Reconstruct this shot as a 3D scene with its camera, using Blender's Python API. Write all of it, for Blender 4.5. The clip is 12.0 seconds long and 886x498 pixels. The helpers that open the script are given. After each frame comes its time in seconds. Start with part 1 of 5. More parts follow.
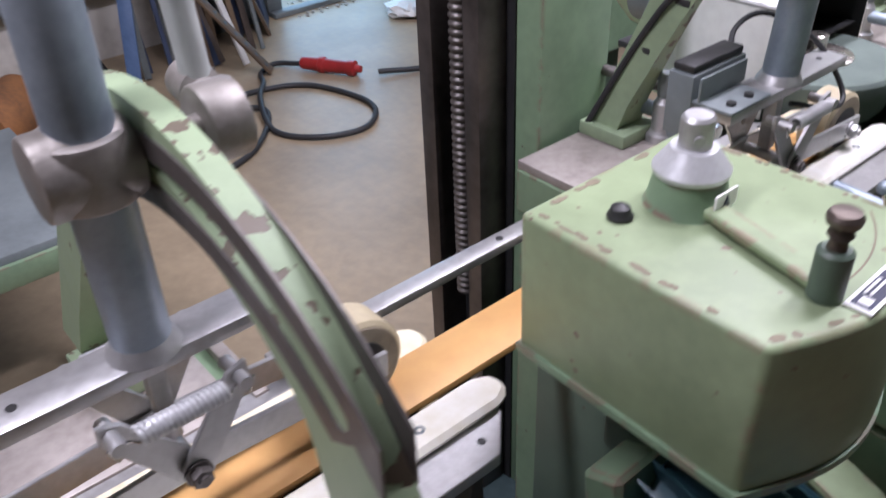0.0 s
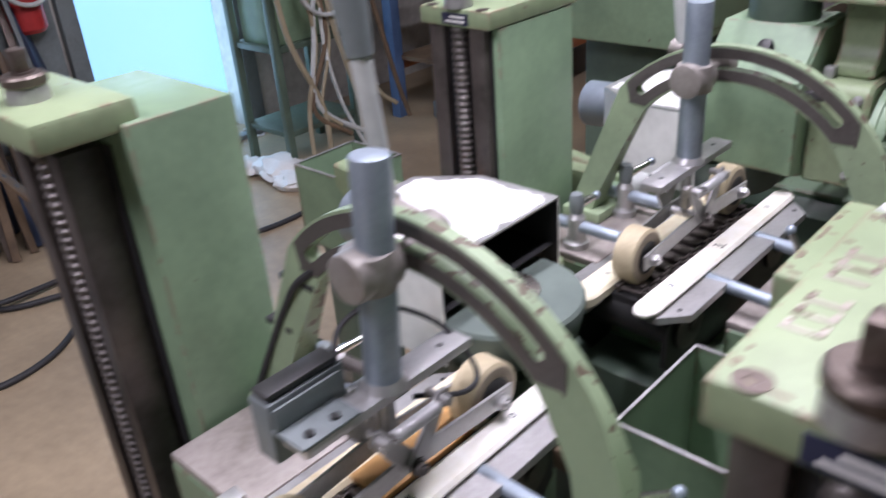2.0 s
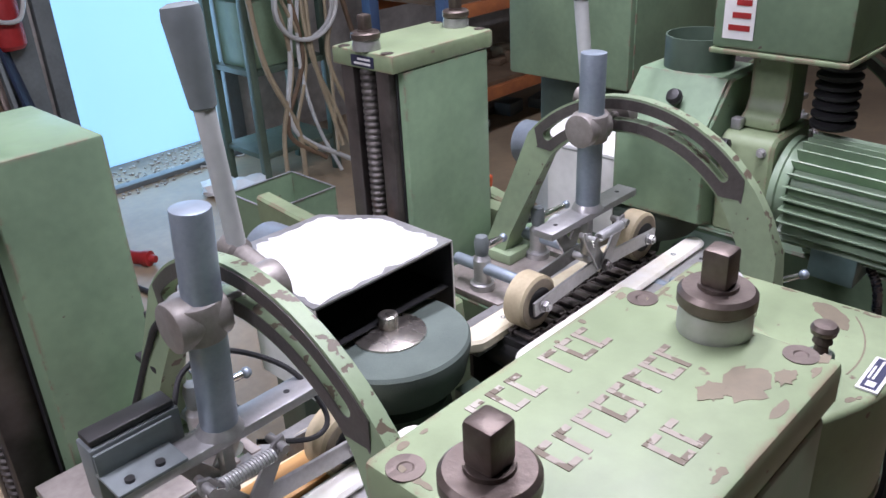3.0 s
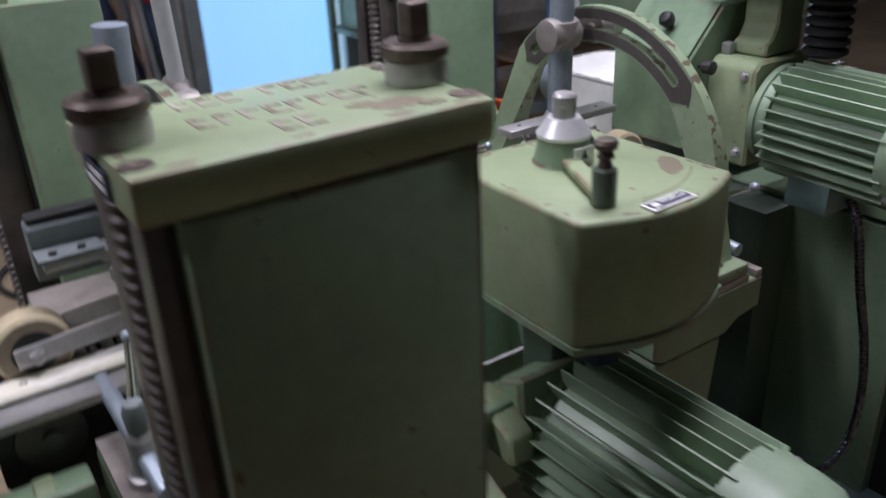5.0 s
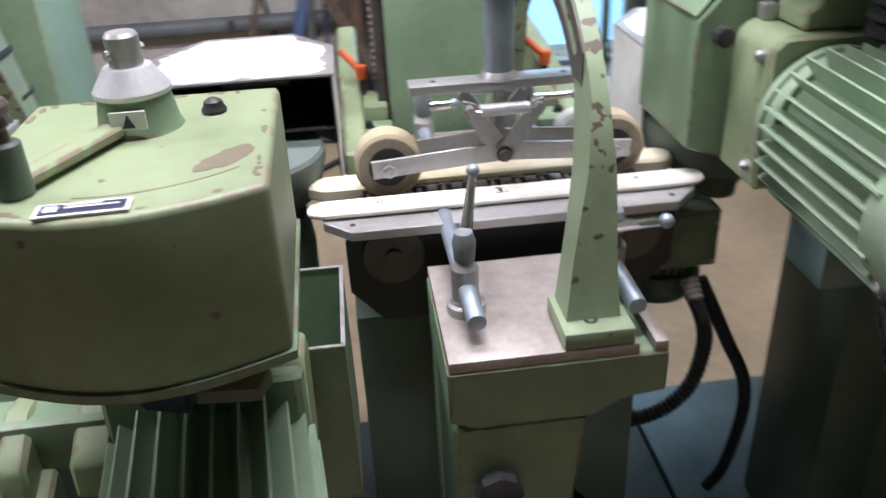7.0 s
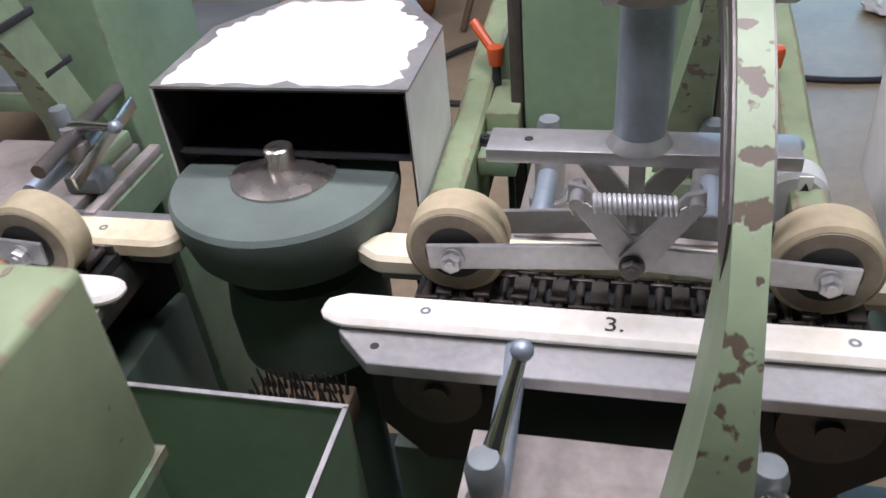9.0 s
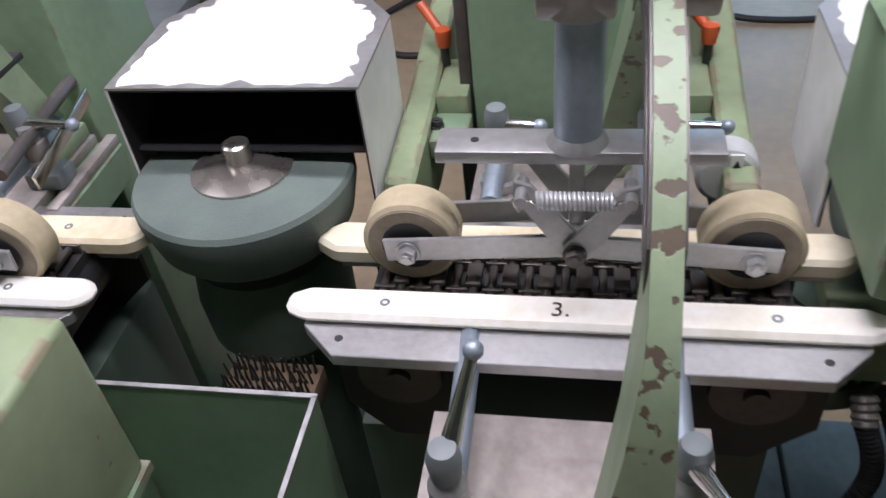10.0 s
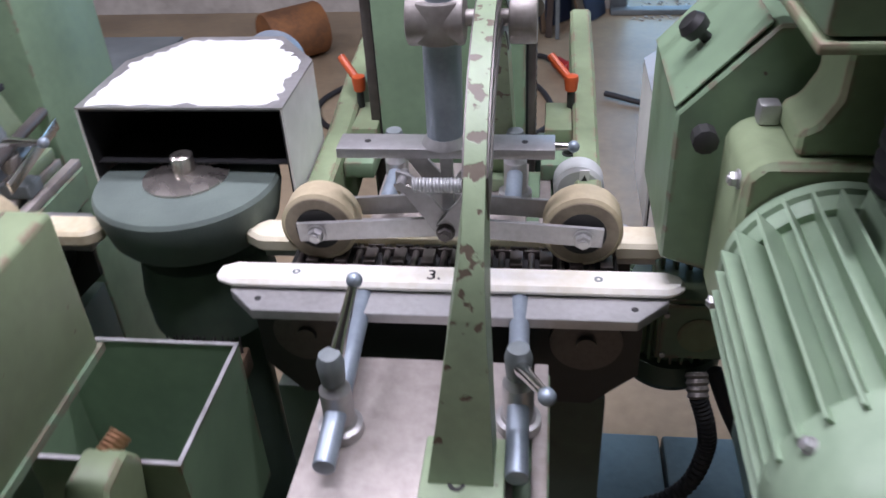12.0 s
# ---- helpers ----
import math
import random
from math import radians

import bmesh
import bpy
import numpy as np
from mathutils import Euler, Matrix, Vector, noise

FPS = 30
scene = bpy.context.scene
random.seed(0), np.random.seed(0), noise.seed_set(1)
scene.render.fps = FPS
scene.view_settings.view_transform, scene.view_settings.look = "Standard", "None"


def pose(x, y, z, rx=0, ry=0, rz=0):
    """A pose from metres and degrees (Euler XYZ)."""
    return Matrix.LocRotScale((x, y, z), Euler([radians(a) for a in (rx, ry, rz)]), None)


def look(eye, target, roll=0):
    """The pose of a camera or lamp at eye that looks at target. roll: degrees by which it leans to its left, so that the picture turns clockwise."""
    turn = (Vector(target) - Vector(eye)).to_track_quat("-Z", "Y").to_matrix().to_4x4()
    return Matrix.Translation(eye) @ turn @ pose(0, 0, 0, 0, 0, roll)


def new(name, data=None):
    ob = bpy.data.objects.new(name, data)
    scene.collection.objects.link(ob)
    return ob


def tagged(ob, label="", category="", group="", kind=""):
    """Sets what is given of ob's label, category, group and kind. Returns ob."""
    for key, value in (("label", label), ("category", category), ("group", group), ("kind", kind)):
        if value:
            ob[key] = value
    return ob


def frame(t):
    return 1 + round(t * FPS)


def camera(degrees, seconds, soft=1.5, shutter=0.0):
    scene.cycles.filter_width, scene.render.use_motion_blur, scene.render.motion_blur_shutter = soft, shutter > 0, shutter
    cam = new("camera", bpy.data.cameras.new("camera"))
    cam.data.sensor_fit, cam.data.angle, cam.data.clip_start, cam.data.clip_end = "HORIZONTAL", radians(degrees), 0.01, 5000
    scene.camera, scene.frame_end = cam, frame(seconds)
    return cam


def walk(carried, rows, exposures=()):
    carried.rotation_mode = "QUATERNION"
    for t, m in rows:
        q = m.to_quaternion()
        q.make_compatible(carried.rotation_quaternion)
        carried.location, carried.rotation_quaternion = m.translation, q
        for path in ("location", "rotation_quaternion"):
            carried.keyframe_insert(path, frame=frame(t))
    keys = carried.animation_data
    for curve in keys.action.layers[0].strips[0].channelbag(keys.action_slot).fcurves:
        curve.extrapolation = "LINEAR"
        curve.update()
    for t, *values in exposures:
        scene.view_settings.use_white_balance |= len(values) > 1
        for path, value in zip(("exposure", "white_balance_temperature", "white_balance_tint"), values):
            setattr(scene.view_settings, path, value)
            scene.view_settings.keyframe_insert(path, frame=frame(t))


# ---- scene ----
cam = camera(56.6, 12.0, 1.5, 0.5)
PATH = [
    (0, (-1.676, -0.462, 1.449), (-0.635, 0.824, 0.324), -2.6),
    (0.5, (-1.586, -0.503, 1.495), (-0.599, 0.859, 0.412), -2.2),
    (1, (-1.497, -0.494, 1.55), (-0.471, 0.846, 0.476), -3.5),
    (1.5, (-1.403, -0.51, 1.573), (-0.216, 0.75, 0.571), -4.2),
    (2, (-1.254, -0.591, 1.602), (0.007, 0.657, 0.679), -4.6),
    (2.5, (-1.123, -0.684, 1.631), (0.149, 0.572, 0.735), -3.2),
    (4.5, (-1.115, -0.864, 1.553), (0.123, 0.473, 0.729), -4.4),
    (5, (-0.995, -1.068, 1.481), (0.001, 0.439, 0.623), -2.6),
    (5.5, (-0.848, -1.217, 1.468), (-0.055, 0.392, 0.583), -2.1),
    (6, (-0.65, -1.21, 1.424), (0.041, 0.433, 0.516), -3.1),
    (6.5, (-0.427, -1.14, 1.41), (0.13, 0.53, 0.461), -3.0),
    (7, (-0.2, -1.079, 1.39), (-0.028, 0.667, 0.43), -3.0),
    (7.5, (-0.047, -0.984, 1.381), (-0.298, 0.744, 0.407), -0.9),
    (9.5, (0.005, -0.547, 1.418), (-0.438, 0.94, 0.156), -7.0),
    (10, (0.014, -0.593, 1.466), (-0.338, 0.878, 0.157), -7.2),
    (10.5, (0.014, -0.671, 1.494), (-0.254, 0.858, 0.233), -6.1),
    (11, (0.021, -0.712, 1.499), (-0.188, 0.878, 0.305), -5.7),
    (11.5, (0.04, -0.728, 1.492), (-0.121, 0.88, 0.315), -5.8),
    (12, (0.117, -0.829, 1.489), (-0.125, 0.802, 0.356), -3.5),
]
EXPOSURES = [(0, 0.08, 6150, 17), (0.5, 0.08, 6300, 17), (1.5, 0.05, 6300, 17), (2.5, -0.05, 6150, 17), (4.3, -0.22, 6100, 14), (4.7, -0.32, 6100, 15), (5.0, -0.5, 6200, 15), (5.25, -0.2, 6300, 15),
             (5.5, 0.15, 6400, 15), (6.5, 0.25, 6450, 11), (7.7, 0.2, 6450, 11), (9.5, -0.33, 6350, 15), (10.5, -0.3, 6350, 13), (11.5, -0.25, 6150, 16), (12, -0.22, 6100, 17)]
walk(cam, [(t, look(eye, target, roll)) for t, eye, target, roll in PATH], EXPOSURES)

# ---------------------------------------------------------------- light
world = bpy.data.worlds.new("workshop")
scene.world = world
world.use_nodes = True
bg = world.node_tree.nodes["Background"]
bg.inputs[0].default_value = (0.75, 0.85, 1.0, 1)
bg.inputs[1].default_value = 0.12


def area_lamp(name, m, sx, sy, watts, colour):
    data = bpy.data.lights.new(name, "AREA")
    data.shape, data.size, data.size_y, data.energy, data.color = "RECTANGLE", sx, sy, watts, colour
    ob = new(name, data)
    ob.matrix_world = m
    return ob


TUBE = (0.945, 0.905, 1.0)
for lx, ly, watts in ((-2.3, 0.46, 62), (0.1, 0.46, 46), (-0.1, -0.38, 52), (2.9, 0.46, 20)):
    area_lamp("tube_light", pose(lx, ly, 3.12), 1.3, 0.16, watts, TUBE)
# daylight through the gate
area_lamp("gate_daylight", pose(0.98, 3.90, 1.2, -90, 0, 0), 0.9, 2.2, 15, (0.5, 0.78, 1.0))

# ---------------------------------------------------------------- materials


def nodes_of(name):
    m = bpy.data.materials.new(name)
    m.use_nodes = True
    nt = m.node_tree
    return m, nt, nt.nodes["Principled BSDF"]


def surface(name, base, dark, rough=0.5, metal=0.0, scale=6.0, grain=60.0, bump=0.15, chips=None, chip_level=0.66, coat=0.0, chip_scale=22.0, dirt=0.55, rim=False, edges=None):
    """Two scales of tone, fine relief, and worn-through spots where chips is given."""
    m, nt, p = nodes_of(name)
    N, L = nt.nodes.new, nt.links.new
    geo = N("ShaderNodeNewGeometry")
    big, fine = N("ShaderNodeTexNoise"), N("ShaderNodeTexNoise")
    big.inputs["Scale"].default_value, big.inputs["Detail"].default_value = scale, 6
    fine.inputs["Scale"].default_value, fine.inputs["Detail"].default_value = grain, 4
    L(geo.outputs["Position"], big.inputs["Vector"])
    L(geo.outputs["Position"], fine.inputs["Vector"])
    ramp = N("ShaderNodeValToRGB")
    ramp.color_ramp.elements[0].position, ramp.color_ramp.elements[1].position = 0.30, dirt + 0.1
    ramp.color_ramp.elements[0].color, ramp.color_ramp.elements[1].color = (*dark, 1), (*base, 1)
    mix = N("ShaderNodeMath")
    mix.operation = "MULTIPLY_ADD"
    mix.inputs[1].default_value = 0.35
    L(fine.outputs["Fac"], mix.inputs[0])
    sub = N("ShaderNodeMath")
    sub.operation = "SUBTRACT"
    sub.inputs[1].default_value = 0.175
    L(big.outputs["Fac"], sub.inputs[0])
    L(sub.outputs[0], mix.inputs[2])
    L(mix.outputs[0], ramp.inputs[0])
    colour = ramp.outputs[0]
    r = N("ShaderNodeMapRange")
    r.inputs["To Min"].default_value, r.inputs["To Max"].default_value = max(0.05, rough - 0.12), min(1, rough + 0.14)
    L(fine.outputs["Fac"], r.inputs["Value"])
    L(r.outputs[0], p.inputs["Roughness"])
    height = fine.outputs["Fac"]
    if chips:
        ch = N("ShaderNodeTexNoise")
        ch.inputs["Scale"].default_value, ch.inputs["Detail"].default_value = chip_scale, 3
        L(geo.outputs["Position"], ch.inputs["Vector"])
        step = N("ShaderNodeMapRange")
        step.inputs["From Min"].default_value, step.inputs["From Max"].default_value = chip_level, chip_level + 0.025
        if rim:      # flakes keep to the narrow outer edge, not the flat sides
            sep, ab, lift = N("ShaderNodeSeparateXYZ"), N("ShaderNodeMath"), N("ShaderNodeMath")
            L(geo.outputs["True Normal"], sep.inputs[0])
            ab.operation = "ABSOLUTE"
            L(sep.outputs["X"], ab.inputs[0])
            lift.operation = "MULTIPLY_ADD"
            lift.inputs[1].default_value = -0.13
            L(ab.outputs[0], lift.inputs[0])
            low, sz, both_l = N("ShaderNodeMapRange"), N("ShaderNodeSeparateXYZ"), N("ShaderNodeMath")
            L(geo.outputs["Position"], sz.inputs[0])
            L(sz.outputs["Z"], low.inputs["Value"])
            low.inputs["From Min"].default_value, low.inputs["From Max"].default_value = 0.93, 1.08
            low.inputs["To Min"].default_value, low.inputs["To Max"].default_value = -0.10, 0.0
            L(ch.outputs["Fac"], both_l.inputs[0])
            L(low.outputs[0], both_l.inputs[1])
            L(both_l.outputs[0], lift.inputs[2])
            L(lift.outputs[0], step.inputs["Value"])
        else:
            L(ch.outputs["Fac"], step.inputs["Value"])
        mc = N("ShaderNodeMix")
        mc.data_type = "RGBA"
        mc.inputs["B"].default_value = (*chips, 1)
        L(step.outputs[0], mc.inputs["Factor"])
        L(colour, mc.inputs["A"])
        colour = mc.outputs["Result"]
        hs = N("ShaderNodeMath")
        hs.operation = "MULTIPLY_ADD"
        hs.inputs[1].default_value = -1.2
        L(step.outputs[0], hs.inputs[0])
        L(fine.outputs["Fac"], hs.inputs[2])
        height = hs.outputs[0]
    if edges:        # paint knocked off along the sheet edges
        bev, dot, cut, nz, both, me = N("ShaderNodeBevel"), N("ShaderNodeVectorMath"), N("ShaderNodeMapRange"), N("ShaderNodeTexNoise"), N("ShaderNodeMath"), N("ShaderNodeMix")
        bev.samples = 4
        bev.inputs["Radius"].default_value = 0.009
        dot.operation = "DOT_PRODUCT"
        L(bev.outputs[0], dot.inputs[0])
        L(geo.outputs["Normal"], dot.inputs[1])
        cut.inputs["From Min"].default_value, cut.inputs["From Max"].default_value = 0.995, 0.970
        L(dot.outputs["Value"], cut.inputs["Value"])
        nz.inputs["Scale"].default_value, nz.inputs["Detail"].default_value = 34, 4
        L(geo.outputs["Position"], nz.inputs["Vector"])
        lim = N("ShaderNodeMapRange")
        lim.inputs["From Min"].default_value, lim.inputs["From Max"].default_value = 0.49, 0.53
        L(nz.outputs["Fac"], lim.inputs["Value"])
        both.operation = "MULTIPLY"
        L(cut.outputs[0], both.inputs[0])
        L(lim.outputs[0], both.inputs[1])
        me.data_type = "RGBA"
        me.inputs["B"].default_value = (*edges, 1)
        L(both.outputs[0], me.inputs["Factor"])
        L(colour, me.inputs["A"])
        colour = me.outputs["Result"]
    L(colour, p.inputs["Base Color"])
    p.inputs["Metallic"].default_value = metal
    p.inputs["Coat Weight"].default_value = coat
    if bump:
        b = N("ShaderNodeBump")
        b.inputs["Strength"].default_value, b.inputs["Distance"].default_value = bump, 0.002
        L(height, b.inputs["Height"])
        L(b.outputs[0], p.inputs["Normal"])
    return m


def glow(name, colour, strength):
    m, nt, p = nodes_of(name)
    p.inputs["Base Color"].default_value = (*colour, 1)
    p.inputs["Emission Color"].default_value = (*colour, 1)
    p.inputs["Emission Strength"].default_value = strength
    return m


GREEN = surface("green_paint", (0.215, 0.315, 0.195), (0.155, 0.23, 0.145), 0.42, chips=(0.11, 0.08, 0.065), chip_level=0.735, chip_scale=48, bump=0.12, edges=(0.20, 0.15, 0.11))
GREEN_WORN = surface("worn_green_paint", (0.30, 0.385, 0.235), (0.21, 0.275, 0.175), 0.45, chips=(0.125, 0.10, 0.07), chip_level=0.575, chip_scale=58, bump=0.25, rim=True)
GREEN_TOP = surface("dusty_green_paint", (0.285, 0.355, 0.205), (0.20, 0.255, 0.145), 0.45, chips=(0.17, 0.125, 0.09), chip_level=0.705, chip_scale=52, bump=0.18, edges=(0.24, 0.17, 0.12))
# darker green, mostly on boxes, stands and other low parts
GREEN_DARK = surface("darker_green", (0.10, 0.145, 0.105), (0.07, 0.10, 0.075), 0.45, chips=(0.09, 0.07, 0.055), chip_level=0.74)
MOTOR_GREEN = surface("motor_green_paint", (0.31, 0.42, 0.285), (0.22, 0.31, 0.21), 0.38, bump=0.08)
MOTOR_BLUE = surface("motor_blue_green_paint", (0.07, 0.17, 0.21), (0.04, 0.11, 0.14), 0.38, bump=0.08)
PLINTH = surface("dark_teal_base_paint", (0.085, 0.125, 0.13), (0.045, 0.07, 0.075), 0.4)
TEAL = surface("blue_green_paint", (0.16, 0.25, 0.24), (0.10, 0.17, 0.17), 0.45)
STEEL = surface("bare_steel", (0.55, 0.55, 0.55), (0.36, 0.35, 0.345), 0.40, metal=0.7, grain=120)
ZINC = surface("zinc_plated_tube", (0.36, 0.42, 0.48), (0.25, 0.30, 0.35), 0.45, metal=0.55, scale=14, grain=150, bump=0.08)
CLAMP = surface("grimy_cast_steel", (0.36, 0.335, 0.31), (0.22, 0.20, 0.18), 0.45, metal=0.4, scale=14, grain=130, bump=0.25)
COPPER = surface("coppery_thread", (0.42, 0.24, 0.13), (0.26, 0.15, 0.09), 0.35, metal=0.7, grain=120)
NAVY = surface("navy_sheet", (0.035, 0.055, 0.11), (0.02, 0.03, 0.06), 0.6)
DIAL = surface("bright_dial_steel", (0.66, 0.67, 0.68), (0.5, 0.5, 0.5), 0.38, metal=0.35, grain=200, bump=0.04)
CHROME = surface("polished_steel", (0.72, 0.71, 0.69), (0.5, 0.48, 0.46), 0.2, metal=1.0, grain=200, bump=0.04)
FLANGE = surface("turned_steel", (0.58, 0.54, 0.49), (0.54, 0.50, 0.45), 0.27, metal=0.9, scale=5, grain=30, bump=0.0)
CAST = surface("brown_cast_iron", (0.155, 0.14, 0.132), (0.09, 0.08, 0.075), 0.42, metal=0.5, grain=160, bump=0.3)
RUSTY = surface("rusty_steel", (0.17, 0.14, 0.12), (0.085, 0.065, 0.055), 0.42, metal=0.65, grain=140, bump=0.35)
RUSTY_PALE = surface("bare_grey_brown_steel", (0.225, 0.19, 0.13), (0.14, 0.12, 0.08), 0.6, metal=0.15, grain=120, bump=0.2)
BEDTOP = surface("stained_machined_steel", (0.43, 0.39, 0.36), (0.24, 0.21, 0.19), 0.42, metal=0.3, scale=9, grain=90, bump=0.1)
WAYS = surface("oily_slideway_steel", (0.15, 0.13, 0.12), (0.07, 0.06, 0.055), 0.35, metal=0.6, scale=8, grain=60)
BLACK = surface("black_oxide", (0.035, 0.035, 0.035), (0.018, 0.018, 0.018), 0.45)
ARMOUR = surface("armoured_conduit", (0.10, 0.10, 0.12), (0.05, 0.05, 0.06), 0.25, metal=0.7)
RUBBER = surface("black_rubber", (0.03, 0.03, 0.032), (0.018, 0.018, 0.02), 0.6)
PLASTIC = surface("white_polyethylene", (0.88, 0.87, 0.82), (0.74, 0.70, 0.58), 0.35, scale=10, grain=80, bump=0.06)
PLASTIC_YEL = surface("yellowed_polyethylene", (0.82, 0.76, 0.58), (0.66, 0.56, 0.36), 0.35, scale=10, grain=80, bump=0.06)
ROLLER = surface("cream_polyurethane", (0.62, 0.54, 0.36), (0.45, 0.38, 0.25), 0.45, scale=14, grain=120, bump=0.1)
ROLLER_SIDE = surface("dirty_polyurethane", (0.36, 0.30, 0.22), (0.22, 0.18, 0.13), 0.55, scale=20, grain=120)
WHEEL = surface("green_abrasive_wheel", (0.15, 0.19, 0.165), (0.11, 0.14, 0.125), 0.8, scale=12, grain=420, bump=0.4)
ENAMEL = surface("white_sheet_metal", (0.86, 0.86, 0.84), (0.70, 0.70, 0.68), 0.35, scale=5, grain=40, chips=(0.45, 0.44, 0.43), chip_level=0.74, chip_scale=9, bump=0.05)
# soot inside the guard; also the painted dark of grooves and bore
SOOT_SHADE = surface("soot_and_shade_black", (0.02, 0.02, 0.022), (0.012, 0.012, 0.012), 0.6)
WOOD = surface("orange_softwood", (0.62, 0.36, 0.13), (0.48, 0.25, 0.085), 0.5, scale=4, grain=45, bump=0.1)
OLD_WOOD = surface("grey_brown_timber", (0.17, 0.115, 0.068), (0.085, 0.057, 0.035), 0.7, scale=5, grain=50, bump=0.3)
ORANGE = surface("orange_plastic", (0.62, 0.11, 0.03), (0.48, 0.08, 0.02), 0.4)
RED = surface("red_plastic", (0.42, 0.03, 0.03), (0.28, 0.02, 0.02), 0.4)
CONCRETE = surface("oily_concrete", (0.44, 0.345, 0.225), (0.25, 0.195, 0.13), 0.42, scale=1.6, grain=26, bump=0.12, dirt=0.6)
WALL = surface("whitewashed_wall", (0.66, 0.64, 0.59), (0.34, 0.32, 0.29), 0.8, scale=1.8, grain=20, bump=0.25)
CEIL = surface("grey_ceiling", (0.26, 0.26, 0.26), (0.18, 0.18, 0.18), 0.8, scale=1, grain=20)
BLUE = surface("blue_painted_steel", (0.10, 0.17, 0.32), (0.06, 0.11, 0.22), 0.45, scale=7)
GREY = surface("grey_painted_steel", (0.20, 0.23, 0.235), (0.13, 0.15, 0.155), 0.5)
BEIGE = surface("beige_hose", (0.34, 0.29, 0.19), (0.24, 0.20, 0.13), 0.6)
LIGHT_GREY = surface("pale_grey_enamel", (0.56, 0.58, 0.56), (0.42, 0.44, 0.43), 0.45)
LABEL_W = surface("white_label", (0.8, 0.8, 0.78), (0.7, 0.7, 0.68), 0.5)
LABEL_B = surface("dark_blue_label", (0.03, 0.035, 0.09), (0.02, 0.022, 0.05), 0.5)
INK = surface("black_ink", (0.03, 0.03, 0.03), (0.02, 0.02, 0.02), 0.7)
WORN_LETTER = surface("worn_white_letter_paint", (0.42, 0.39, 0.33), (0.20, 0.16, 0.12), 0.6, chips=(0.15, 0.12, 0.085), chip_level=0.53, chip_scale=60)
TUBE_GLOW = glow("lit_tube", (1.0, 0.96, 0.88), 6.0)
SKY_GLOW = glow("blue_daylight", (0.34, 0.66, 1.0), 1.0)

# ---------------------------------------------------------------- building helpers


def axis_turn(a, b):
    a, b = Vector(a), Vector(b)
    return Matrix.Translation((a + b) / 2) @ (b - a).to_track_quat("Z", "Y").to_matrix().to_4x4(), (b - a).length


def bx(bm, lo, hi, bev=0.0, m=None):
    """A box, with bevelled edges."""
    c, s = [(a + b) / 2 for a, b in zip(lo, hi)], [max(1e-4, b - a) for a, b in zip(lo, hi)]
    mat = Matrix.Translation(c) @ Matrix.Diagonal((*s, 1))
    made = bmesh.ops.create_cube(bm, size=1, matrix=(m @ mat) if m else mat)["verts"]
    if bev:
        es = list({e for v in made for e in v.link_edges})
        bmesh.ops.bevel(bm, geom=es, offset=bev, segments=2, affect="EDGES", profile=0.5)
    return bm


def cy(bm, a, b, r, r2=None, seg=24, bev=0.0):
    """A cylinder or cone from a to b."""
    m, h = axis_turn(a, b)
    made = bmesh.ops.create_cone(bm, cap_ends=True, segments=seg, radius1=r, radius2=r if r2 is None else r2, depth=h, matrix=m)["verts"]
    if bev:
        es = [e for e in {e for v in made for e in v.link_edges} if any(len(f.verts) > 4 for f in e.link_faces)]
        bmesh.ops.bevel(bm, geom=es, offset=bev, segments=2, affect="EDGES", profile=0.5)
    return bm


def prism(bm, pts, axis, lo, hi, bev=0.0):
    """A flat outline made thick along x, y or z."""
    put = {"x": lambda u, v, w: (w, u, v), "y": lambda u, v, w: (u, w, v), "z": lambda u, v, w: (u, v, w)}[axis]
    vs = [bm.verts.new(put(u, v, lo)) for u, v in pts]
    f = bm.faces.new(vs)
    ext = bmesh.ops.extrude_face_region(bm, geom=[f])["geom"]
    d = Vector(put(0, 0, hi)) - Vector(put(0, 0, lo))
    top = [g for g in ext if isinstance(g, bmesh.types.BMVert)]
    bmesh.ops.translate(bm, verts=top, vec=d)
    allv = vs + top
    faces = list({f for v in allv for f in v.link_faces})
    bmesh.ops.recalc_face_normals(bm, faces=faces)
    if bev:
        es = list({e for v in allv for e in v.link_edges})
        bmesh.ops.bevel(bm, geom=es, offset=bev, segments=1, affect="EDGES")
    return bm


def smooth_line(pts, n=8):
    pts = [Vector(p) for p in pts]
    ext = [2 * pts[0] - pts[1], *pts, 2 * pts[-1] - pts[-2]]
    out = []
    for i in range(1, len(ext) - 2):
        p0, p1, p2, p3 = ext[i - 1:i + 3]
        for k in range(n):
            t = k / n
            out.append(0.5 * (2 * p1 + (p2 - p0) * t + (2 * p0 - 5 * p1 + 4 * p2 - p3) * t * t + (3 * p1 - p0 - 3 * p2 + p3) * t ** 3))
    return out + [pts[-1]]


def sweep(bm, line, r, seg=10, ribs=0.0):
    """A round bar along a line of points; ribs makes it corrugated."""
    line = [Vector(p) for p in line]
    rings, up = [], Vector((0.13, 0.2, 0.97))
    for i, p in enumerate(line):
        d = (line[min(i + 1, len(line) - 1)] - line[max(i - 1, 0)]).normalized()
        s = d.cross(up)
        s = s.normalized() if s.length > 1e-3 else d.orthogonal().normalized()
        up = s.cross(d)
        rr = r + (ribs if i % 2 else 0)
        rings.append([bm.verts.new(p + (s * math.cos(a) + up * math.sin(a)) * rr) for a in (2 * math.pi * k / seg for k in range(seg))])
    for a, b in zip(rings, rings[1:]):
        for k in range(seg):
            bm.faces.new((a[k], a[(k + 1) % seg], b[(k + 1) % seg], b[k]))
    bm.faces.new(rings[0][::-1])
    bm.faces.new(rings[-1])
    return bm


